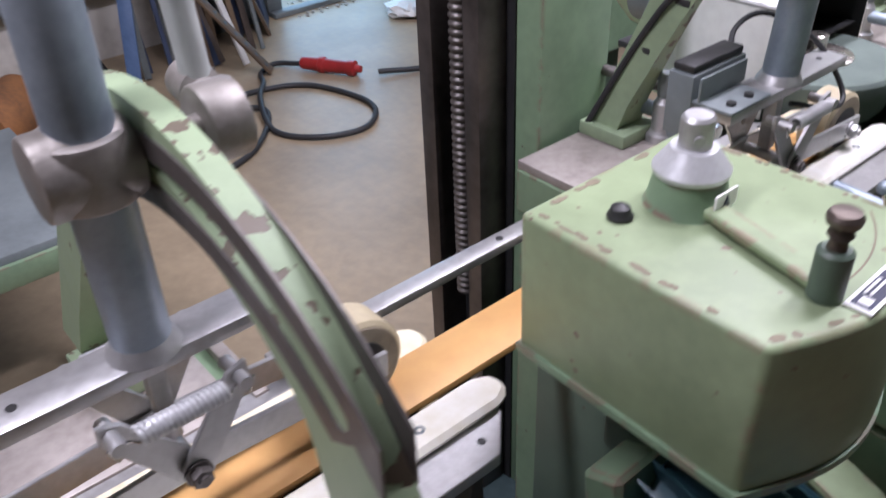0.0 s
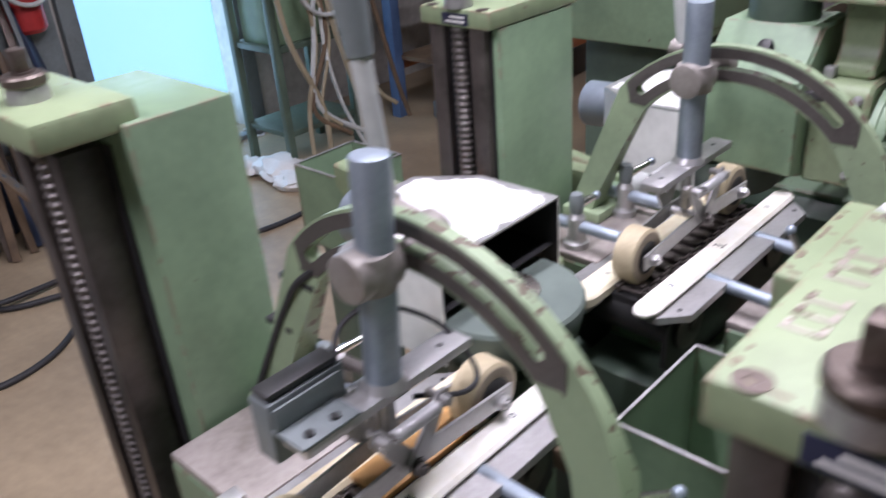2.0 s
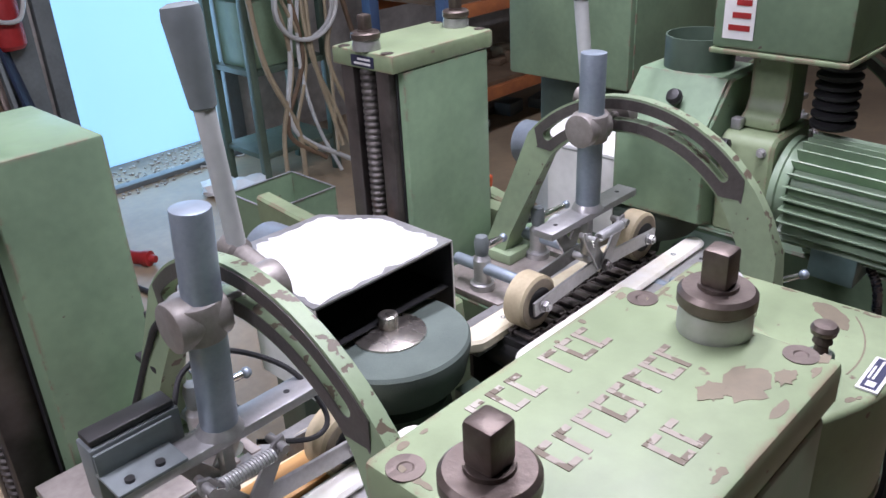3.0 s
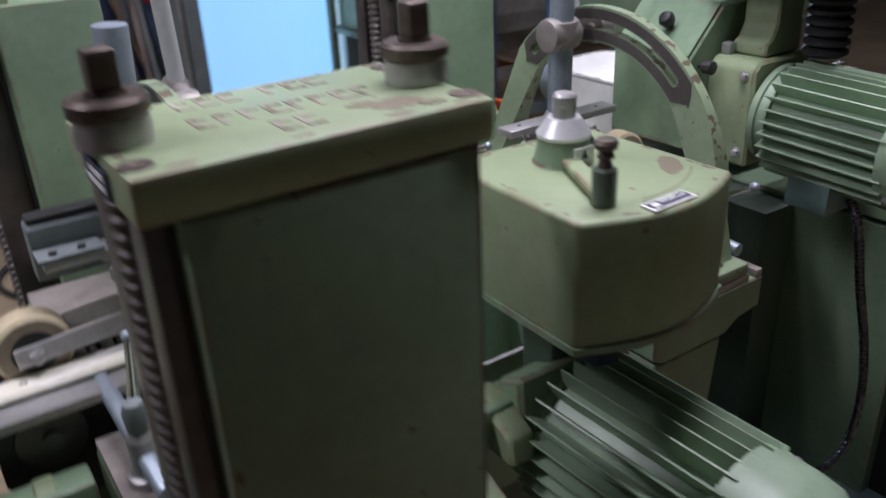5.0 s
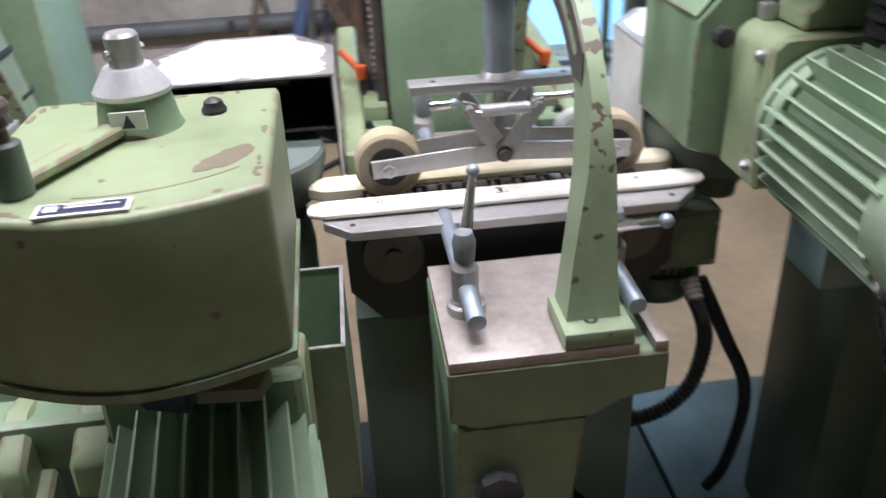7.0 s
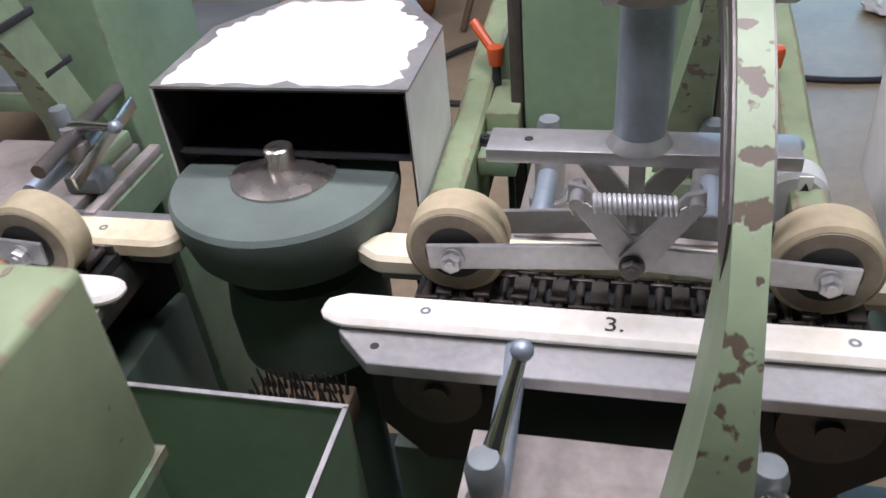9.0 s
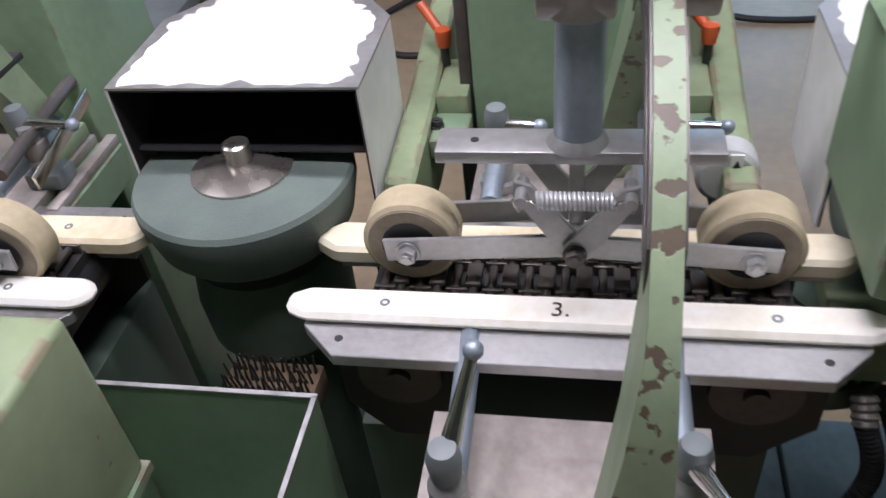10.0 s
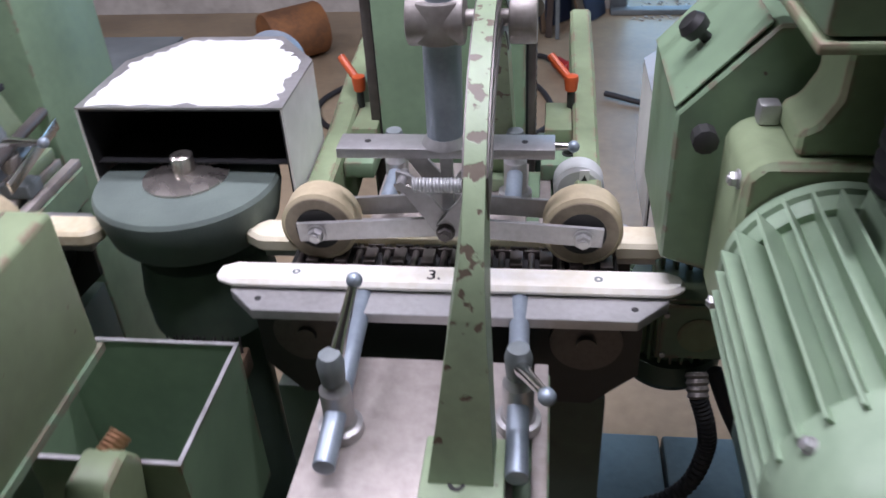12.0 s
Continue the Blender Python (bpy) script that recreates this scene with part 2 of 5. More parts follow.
def coil(bm, a, b, r, wire, turns, seg=6, per=12):
    m, h = axis_turn(a, b)
    n = int(turns * per)
    return sweep(bm, [m @ Vector((r * math.cos(2 * math.pi * i / per), r * math.sin(2 * math.pi * i / per), h * (i / n - 0.5))) for i in range(n + 1)], wire, seg)


def lathe(bm, a, d, prof, seg=32):
    """A turned body: prof lists (distance along d from a, radius)."""
    a, d = Vector(a), Vector(d).normalized()
    s = d.orthogonal().normalized()
    u = d.cross(s)
    rings = [[bm.verts.new(a + d * t + (s * math.cos(w) + u * math.sin(w)) * max(r, 1e-4)) for w in (2 * math.pi * k / seg for k in range(seg))] for t, r in prof]
    for p, q in zip(rings, rings[1:]):
        for k in range(seg):
            bm.faces.new((p[k], p[(k + 1) % seg], q[(k + 1) % seg], q[k]))
    bm.faces.new(rings[0][::-1])
    bm.faces.new(rings[-1])
    bmesh.ops.recalc_face_normals(bm, faces=bm.faces)
    return bm


def ball(bm, c, r, seg=14):
    bmesh.ops.create_uvsphere(bm, u_segments=seg, v_segments=seg // 2 + 2, radius=r, matrix=Matrix.Translation(c))
    return bm


def hexbolt(bm, a, d, af, h, washer=True):
    a, d = Vector(a), Vector(d).normalized()
    if washer:
        cy(bm, a, a + d * 0.002, af * 0.72, seg=20)
    cy(bm, a + d * 0.002, a + d * (0.002 + h), af * 0.577, seg=6, bev=0.0008)
    cy(bm, a + d * h, a + d * (h + af * 0.3), af * 0.3, seg=12)
    return bm


def thing(name, at, label, category, group="", kind=""):
    ob = new(name)
    ob.location = at
    ob.empty_display_size = 0.05
    return tagged(ob, label, category, group, kind)


def root_of(ob):
    while ob.parent:
        ob = ob.parent
    return ob


def part(name, bm, material, parent=None, label="", at=None):
    """Links a bmesh, given in world places, as one mesh under its thing or part."""
    off = Vector(at) if at else (root_of(parent).location if parent else Vector())
    bm.transform(Matrix.Translation(-off))
    me = bpy.data.meshes.new(name)
    bm.normal_update()
    bm.to_mesh(me)
    bm.free()
    me.materials.append(material)
    me.shade_smooth()
    me.set_sharp_from_angle(angle=radians(32))
    ob = new(name, me)
    if parent:
        ob.parent = parent
    else:
        ob.location = off
    if label:
        ob["label"] = label
    return ob


def B():
    return bmesh.new()


def setting(name, bm, material, label, category):
    return tagged(part(name, bm, material), label, category, kind="structure")

# ---------------------------------------------------------------- the hall
bm = bx(B(), (-7, -5, -0.1), (9, 12, 0))
setting("floor", bm, CONCRETE, "stained beige concrete workshop floor", "floor")
WY = 3.62
bm = B()
bx(bm, (-7, WY, 0), (0.50, WY + 0.25, 3.3))
bx(bm, (1.46, WY, 0), (9, WY + 0.25, 3.3))
bx(bm, (0.50, WY, 2.35), (1.46, WY + 0.25, 3.3))
setting("wall_north", bm, WALL, "dirty whitewashed wall with a gate opening", "wall")
setting("wall_west", bx(B(), (-7.2, -5, 0), (-7, WY + 0.25, 3.3)), WALL, "dirty whitewashed side wall", "wall")
setting("wall_east", bx(B(), (9, -5, 0), (9.2, WY + 0.25, 3.3)), GREY, "dark grey side wall", "wall")
# unseen south wall and ceiling, kept grey so less light bounces back
setting("wall_south", bx(B(), (-7.2, -5.2, 0), (9.2, -5, 3.3)), GREY, "unseen rear wall, dark grey to limit bounce light", "wall")
setting("ceiling", bx(B(), (-7.2, -5.2, 3.3), (9.2, WY + 0.25, 3.45)), CEIL, "unseen ceiling, grey to limit bounce light", "ceiling")
bm = bx(B(), (0.2, WY + 0.34, 0.0), (2.1, WY + 0.38, 2.6))
setting("backdrop", bm, SKY_GLOW, "pale blue daylight outside the gate", "backdrop")
gate = thing("door_1", (0.93, WY, 0), "open steel gate frame with dark posts", "gate frame", kind="structure")
for gx in (0.44, 1.42):
    part("post", bx(B(), (gx, WY - 0.05, 0), (gx + 0.09, WY - 0.002, 2.4), 0.006), GREY, gate)
part("lintel", bx(B(), (0.44, WY - 0.05, 2.402), (1.51, WY - 0.002, 2.5), 0.006), GREY, gate)
part("sill", bx(B(), (0.44, WY - 0.12, 0.0), (1.51, WY - 0.052, 0.03), 0.006), GREY, gate)
for lx, ly in ((-2.3, 0.46), (0.1, 0.46), (-0.1, -0.38), (2.9, 0.46)):
    fx = thing("ceiling_light", (lx, ly, 3.15), "long white fluorescent ceiling light, lit", "ceiling light", "ceiling lights")
    part("housing", bx(B(), (lx - 0.68, ly - 0.1, 3.17), (lx + 0.68, ly + 0.1, 3.299), 0.01), LIGHT_GREY, fx)
    for dy in (-0.045, 0.045):
        part("tube", cy(B(), (lx - 0.62, ly + dy, 3.15), (lx + 0.62, ly + dy, 3.15), 0.014), TUBE_GLOW, fx)

P = 0.778          # pitch of the stations along the line
YC = 0.02          # middle of the conveyor


# ---------------------------------------------------------------- stations
def station_base(x0, label):
    """Cast pedestal with a machined bed plate in front and behind, and the chain box between."""
    st = thing("machine_pedestal", (x0, YC, 0), label, "machine base", "stations of the line")
    for s, name in ((-1, "front_bed"), (1, "rear_bed")):
        y_in, y_out, z = (YC - 0.138, YC - 0.363, 0.838) if s < 0 else (YC + 0.112, YC + 0.285, 0.868)
        bm = B()
        ys = sorted((y_in, y_out))
        prism(bm, [(x0 - 0.130, z - 0.086), (x0 - 0.10, z - 0.098), (x0 + 0.04, z - 0.098), (x0 + 0.075, z - 0.078), (x0 + 0.128, z - 0.072), (x0 + 0.128, z - 0.014), (x0 - 0.130, z - 0.014)], "y", ys[0], ys[1], 0.003)
        bed = part(name, bm, GREEN, st)
        bm = B()
        bx(bm, (x0 - 0.128, ys[0] + 0.001, z - 0.014), (x0 + 0.092, ys[1] - 0.001, z), 0.0015)
        part("machined_top", bm, BEDTOP, bed, "brown stained machined steel top")
        bm = B()
        bx(bm, (x0 + 0.110, ys[0] + 0.001, z - 0.014), (x0 + 0.126, ys[1] - 0.001, z), 0.0015)
        part("edge_strip", bm, BEDTOP, bed)
    bm = prism(B(), [(x0 - 0.126, 0.0), (x0 - 0.04, 0.0), (x0 + 0.020, 0.585), (x0 + 0.037, 0.742), (x0 - 0.126, 0.742)], "y", YC - 0.361, YC + 0.283, 0.005)
    ped = part("pedestal", bm, GREEN, st)
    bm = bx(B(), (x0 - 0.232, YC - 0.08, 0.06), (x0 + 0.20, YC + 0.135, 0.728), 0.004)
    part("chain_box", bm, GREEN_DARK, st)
    bm = lathe(B(), (x0 - 0.075, YC - 0.361, 0.648), (0, -1, 0), [(0, 0.024), (0.010, 0.030), (0.022, 0.029), (0.026, 0.02)], 8)
    part("knob", bm, RUBBER, st, "black star knob")
    bm = bx(B(), (x0 - 0.386, YC - 0.53, 0.0), (x0 + 0.386, YC + 0.49, 0.06), 0.008)
    part("plinth", bm, PLINTH, st, "dark blue-green base plate")
    return st


def conveyor(x0):
    """Endless chain on two sprocket drums in side plates."""
    cv = thing("chain_conveyor", (x0, YC, 0.728), "short black steel chain conveyor, greasy", "conveyor", "conveyors of the line")
    for s in (-1, 1):
        part("side_plate", prism(B(), [(x0 - 0.235, 0.78), (x0 - 0.19, 0.7285), (x0 + 0.18, 0.7285), (x0 + 0.235, 0.78), (x0 + 0.235, 0.86), (x0 - 0.235, 0.86)], "y", YC + s * 0.085 - 0.004, YC + s * 0.085 + 0.004), BLACK, cv)
    for s in (-1, 1):
        d = part("drum", lathe(B(), (x0 + s * 0.17, YC - 0.078, 0.836), (0, 1, 0), [(0, 0.036), (0.004, 0.046), (0.152, 0.046), (0.156, 0.036)], 32), BLACK, cv)
        part("bearing", lathe(B(), (x0 + s * 0.17, YC - 0.092, 0.836), (0, -1, 0), [(0, 0.043), (0.006, 0.043), (0.007, 0.012), (0.014, 0.012)], 32), CAST, d)
    bm = B()
    n = 22
    for i in range(n):
        xa = x0 - 0.205 + 0.41 * i / n
        w = 0.027 if i % 2 else 0.02
        for s in (-1, 1):
            bx(bm, (xa, YC + s * w - 0.002, 0.874), (xa + 0.0225, YC + s * w + 0.002, 0.886), 0.001)
        cy(bm, (xa + 0.009, YC - 0.03, 0.880), (xa + 0.009, YC + 0.03, 0.880), 0.0045, seg=10)
        if i % 2:
            bx(bm, (xa + 0.001, YC - 0.016, 0.883), (xa + 0.017, YC + 0.016, 0.8885), 0.001)
    part("chain", bm, WAYS, cv, "greasy steel roller chain")
    part("wear_strip", bx(B(), (x0 - 0.21, YC - 0.035, 0.86), (x0 + 0.21, YC + 0.035, 0.8735)), BLACK, cv)
    return cv


def guide(x0, s, text=""):
    """White plastic guide bar screwed on a chamfered steel plate, s = -1 in front, 1 behind."""
    y0 = YC + (-0.064 if s < 0 else 0.056)
    far = YC + s * 0.124
    zp = 0.892 if s < 0 else 0.8645
    ys = sorted((y0 - s * 0.012, far))
    g = thing("guide_rail", (x0, y0, zp), "white plastic guide bar on a chamfered steel plate", "guide rail", "guide rails of the line")
    a, b = ys
    cut = 0.038
    pts = [(x0 - 0.262, a), (x0 + 0.262, a), (x0 + 0.262, b - cut), (x0 + 0.262 - cut, b), (x0 - 0.262 + cut, b), (x0 - 0.262, b - cut)] if s > 0 else \
        [(x0 - 0.262 + cut, a), (x0 + 0.262 - cut, a), (x0 + 0.262, a + cut), (x0 + 0.262, b), (x0 - 0.262, b), (x0 - 0.262, a + cut)]
    plate = part("plate", prism(B(), pts, "z", zp - 0.014, zp, 0.001), STEEL, g, "scuffed steel plate")
    w, tip, blunt = (0.0215, 0.283, 0.5) if s < 0 else (0.025, 0.290, 0.22)
    ht = 0.9055 if s < 0 else 0.889
    bm = B()
    prism(bm, [(x0 - tip, y0 - w * blunt), (x0 - 0.262, y0 - w), (x0 + 0.262, y0 - w), (x0 + 0.278, y0 - w * 0.6), (x0 + 0.283, y0), (x0 + 0.278, y0 + w * 0.6), (x0 + 0.262, y0 + w), (x0 - 0.262, y0 + w), (x0 - tip, y0 + w * blunt)], "z", zp + 0.0005, ht, 0.005)
    bar = part("plastic_bar", bm, PLASTIC if s < 0 else PLASTIC_YEL, g, "white polyethylene bar" if s < 0 else "yellowed polyethylene bar")
    for dx in (-0.182, 0.182):
        part("screw", lathe(B(), (x0 + dx, y0, ht - 0.0015), (0, 0, 1), [(0, 0.0052), (0.0017, 0.0052), (0.0018, 0.0024), (0.0010, 0.002)], 16), GREY, bar)
    for dx in (-0.222, 0.222):
        part("bolt_hole", cy(B(), (x0 + dx, far - s * 0.022, zp - 0.0015), (x0 + dx, far - s * 0.022, zp + 0.0005), 0.0042, seg=14), BLACK, plate)
    if text:
        fc = bpy.data.curves.new("marking", "FONT")
        fc.body, fc.size, fc.align_x, fc.extrude = text, 0.026, "CENTER", 0.0002
        fo = new("marking", fc)
        fc.materials.append(INK)
        fo.parent = bar
        fo.matrix_basis = pose(-0.012, -0.009, ht + 0.0006 - zp)
        fo["label"] = "handwritten black number"
    return g


ACY, ACZ, RO = -0.015, 0.954, 0.285   # middle and radius of the arch


def arch(x0, back=0.0, lift=0.0):
    """Slotted arch over the conveyor on two feet."""
    a = thing("arch_bracket", (x0 + 0.045, YC, 0.822), "pale green cast arch with chipped paint and a curved slot", "bracket", "arches of the line")
    xl, xh = x0 + 0.0485, x0 + 0.0675

    def arc(r, d0, d1, n=22):
        return [(ACY + r * math.cos(radians(d0 + (d1 - d0) * i / n)), ACZ + r * math.sin(radians(d0 + (d1 - d0) * i / n))) for i in range(n + 1)]
    outer = arc(RO, 40, 152)          # from the rear over the top to the front

    def slot_loop(mid, eps=0.04):
        """The slot's edge, entered and left at the angle mid on its inner side."""
        rc, hw = RO - 0.031, 0.0095

        def end(d, s):
            c0 = (ACY + rc * math.cos(radians(d)), ACZ + rc * math.sin(radians(d)))
            return [(c0[0] + hw * math.cos(radians(d + s * (180 - 22.5 * k))), c0[1] + hw * math.sin(radians(d + s * (180 - 22.5 * k)))) for k in range(1, 8)]
        return [*arc(rc - hw, mid + eps, 133, 12), *end(133, 1)[::1], *arc(rc + hw, 133, 47, 22), *[(p[0], p[1]) for p in end(47, -1)[::-1]], *arc(rc - hw, 47, mid - eps, 12)]
    loop = slot_loop(94)
    pts = [(0.292, 0.885), *outer, (-0.292, 1.03), (-0.30, 0.93), (-0.318, 0.852), (-0.262, 0.852), (-0.250, 0.95), (-0.235, 1.02), *arc(RO - 0.062, 146, 94.04, 12), *loop, *arc(RO - 0.062, 93.96, 42, 12), (0.190, 1.02), (0.228, 0.93), (0.240, 0.885)]
    bm = prism(B(), pts, "x", xl, xh)
    for v in bm.verts:          # the legs flare towards their feet
        k = min(1.0, max(0.0, (1.10 - v.co.z) / 0.25))
        if v.co.x < x0 + 0.057:
            v.co.x -= 0.038 * k
        else:
            v.co.x += 0.008 * k
    part("arch_body", bm, GREEN_WORN, a, "green cast arch, paint flaked along the edge")
    a.location.y += back
    a.location.z += lift
    for s, side in ((-1, xl), (1, xh)):
        band = [*arc(RO - 0.004, 44, 138), *arc(RO - 0.031, 145, 143, 3), *arc(RO - 0.058, 138, 94.04, 12), *loop, *arc(RO - 0.058, 93.96, 44, 12), *arc(RO - 0.031, 39, 40, 3)]
        lo, hi = sorted((side + s * 0.0002, side + s * 0.002))
        part("slot_face", prism(B(), band, "x", lo, hi), CAST, a, "bare brown machined slot face")
    for yy, y1, z in ((-0.342, -0.255, 0.838), (0.215, 0.303, 0.868)):
        part("foot", bx(B(), (x0 + 0.004, yy, z), (x0 + 0.086, y1, z + 0.022), 0.003), GREEN_WORN, a)
        c = (yy + 0.026) if yy < 0 else (y1 - 0.026)
        part("bolt", lathe(B(), (x0 + 0.040, c, z + 0.0195), (0, 0, 1), [(0, 0.0085), (0.0035, 0.0085), (0.0036, 0.0045), (0.001, 0.004)], 16), BLACK, a)
    return a


def carriage(x0, dy=0.0, lean=0.0, lift=0.0):
    """Spring-loaded pair of pressure rollers under a clamped pole."""
    y = YC + 0.012 + dy
    c = thing("pressure_roller_carriage", (x0, y, 0.886), "grey tube carriage with two cream pressure rollers", "roller carriage", "roller carriages of the line")
    top = 1.318
    pole = part("pole", cy(B(), (x0, y, 1.046), (x0 + 0.004 + lean, y - lean, top), 0.0215, seg=36, bev=0.002), ZINC, c, "grey zinc-plated steel tube")
    part("weld", lathe(B(), (x0, y, 1.0445), (0, 0, 1), [(0, 0.028), (0.004, 0.026), (0.011, 0.0217)], 30), STEEL, pole)
    bm = B()
    cy(bm, (x0, y, 1.17), (x0, y, 1.216), 0.030, seg=36, bev=0.003)
    cy(bm, (x0 - 0.034, y, 1.193), (x0 + 0.029, y, 1.193), 0.029, seg=36, bev=0.004)
    clamp = part("clamp", bm, CLAMP, c, "round steel cross clamp")
    part("clamp_nut", cy(cy(B(), (x0 + 0.076, y, 1.193), (x0 + 0.106, y, 1.193), 0.028, seg=32, bev=0.003), (x0 + 0.02, y, 1.193), (x0 + 0.08, y, 1.193), 0.009, seg=16), CLAMP, clamp)
    part("bar", bx(B(), (x0 - 0.128, y - 0.020, 1.032), (x0 + 0.128, y + 0.020, 1.045), 0.0015), STEEL, c, "flat steel cross bar")
    for dx in (-0.093, 0.093):
        part("hole", cy(B(), (x0 + dx, y, 1.0445), (x0 + dx, y, 1.0455), 0.004, seg=12), BLACK, c)
    part("stem", bx(B(), (x0 - 0.007, y - 0.008, 0.955), (x0 + 0.007, y + 0.008, 1.033), 0.001), STEEL, c)
    part("pivot_pin", cy(B(), (x0, y - 0.040, 0.945), (x0, y + 0.040, 0.945), 0.0075, seg=18), STEEL, c)
    for s in (-1, 1):
        xr = x0 + s * 0.164
        zr = 0.932
        for f in (-1, 1):
            ya, yb = sorted((y + f * 0.026, y + f * 0.031))
            ex, ez = xr + s * 0.024, zr
            dx, dz = (ex - x0), (ez - 0.945)
            n = Vector((-dz, dx)).normalized() * 0.0135
            arm = prism(B(), [(x0 + n.x, 0.945 + n.y), (ex + n.x, ez + n.y), (ex - n.x, ez - n.y), (x0 - n.x, 0.945 - n.y)], "y", ya, yb, 0.0008)
            part("arm", arm, STEEL, c, "flat steel swing arm")
            # short lever up to the spring
            tx, tz = x0 - s * 0.048, 1.014
            d = Vector((tx - x0, tz - 0.945))
            n2 = Vector((-d.y, d.x)).normalized() * 0.014
            off = 0.0055 if s > 0 else 0.011
            ya, yb = sorted((y + f * (0.031 + off - 0.005), y + f * (0.031 + off)))
            part("lever", prism(B(), [(x0 + n2.x, 0.945 + n2.y), (tx + n2.x * 0.75, tz + n2.y * 0.75), (tx + d.x * 0.16, tz + d.y * 0.16), (tx - n2.x * 0.75, tz - n2.y * 0.75), (x0 - n2.x, 0.945 - n2.y)], "y", ya, yb, 0.0008), STEEL, c)
            part("spring_pin", cy(B(), (tx, y + f * 0.020, tz), (tx, y + f * 0.054, tz), 0.006, seg=14), STEEL, c)
        w = part("roller", lathe(B(), (xr, y - 0.020, zr), (0, 1, 0), [(0, 0.024), (0.0, 0.044), (0.003, 0.0485), (0.037, 0.0485), (0.040, 0.044), (0.040, 0.024)], 44), ROLLER, c, "cream polyurethane roller")
        for f in (-1, 1):
            part("side_face", lathe(B(), (xr, y + f * 0.0202, zr), (0, f, 0), [(0, 0.043), (0.0008, 0.0425), (0.0009, 0.02)], 40), ROLLER_SIDE, w)
            part("bearing", lathe(B(), (xr, y + f * 0.0205, zr), (0, f, 0), [(0, 0.0285), (0.0015, 0.0285), (0.0016, 0.011), (0.004, 0.011)], 30), BLACK, w)
        part("axle_bolt", hexbolt(cy(B(), (xr, y - 0.034, zr), (xr, y + 0.034, zr), 0.006, seg=14), (xr, y - 0.031, zr), (0, -1, 0), 0.017, 0.009), STEEL, c)
    part("pivot_nut", hexbolt(B(), (x0, y - 0.042, 0.945), (0, -1, 0), 0.016, 0.008), CAST, c)
    for f in (-1, 1):
        bm = coil(B(), (x0 - 0.034, y + f * 0.049, 1.014), (x0 + 0.034, y + f * 0.049, 1.014), 0.0072, 0.0019, 17)
        sp = part("spring", bm, DIAL, c, "bright coil spring")
        for s in (-1, 1):
            part("hook", sweep(B(), smooth_line([(x0 + s * 0.034, y + f * 0.049 - 0.006, 1.014), (x0 + s * 0.041, y + f * 0.049, 1.014), (x0 + s * 0.052, y + f * 0.050, 1.014), (x0 + s * 0.055, y + f * 0.050, 1.014), (x0 + s * 0.050, y + f * 0.050, 1.002)], 5), 0.0014, 6), CHROME, sp)
    c.location.z += lift
    return c


def clamp_post(x, y, lever_to, rod_in, rod_out, z=0.838):
    """Short post with a clamping lever that holds a horizontal rod."""
    p = thing("rod_clamp", (x, y, z), "zinc clamp post with ball lever holding a round rod", "clamp", "rod clamps")
    part("collar", lathe(B(), (x, y, z), (0, 0, 1), [(0, 0.024), (0.012, 0.024), (0.014, 0.019), (0.018, 0.017)], 28), STEEL, p)
    part("post", lathe(B(), (x, y, z + 0.016), (0, 0, 1), [(0, 0.0165), (0.045, 0.0165), (0.05, 0.013), (0.058, 0.009)], 28), STEEL, p)
    part("rod", cy(B(), rod_out, rod_in, 0.0115, seg=24, bev=0.0015), ZINC, p, "round zinc-plated rod")
    top = Vector((x, y, z + 0.072))
    lt = Vector(lever_to)
    d = (lt - top).normalized()
    hub = part("lever_hub", lathe(B(), top - Vector((0, 0, 0.006)), (0, 0, 1), [(0, 0.008), (0.006, 0.0125), (0.03, 0.0145), (0.042, 0.011), (0.044, 0.004)], 20), GREY, p)
    lv = part("lever", lathe(B(), top + d * 0.002 + Vector((0, 0, 0.012)), d, [(0, 0.0085), (0.02, 0.0085), (0.045, 0.0065), ((lt - top).length, 0.005)], 14), CHROME, p)
    part("ball", ball(B(), lt + Vector((0, 0, 0.012)), 0.0085), ZINC, lv)
    return p


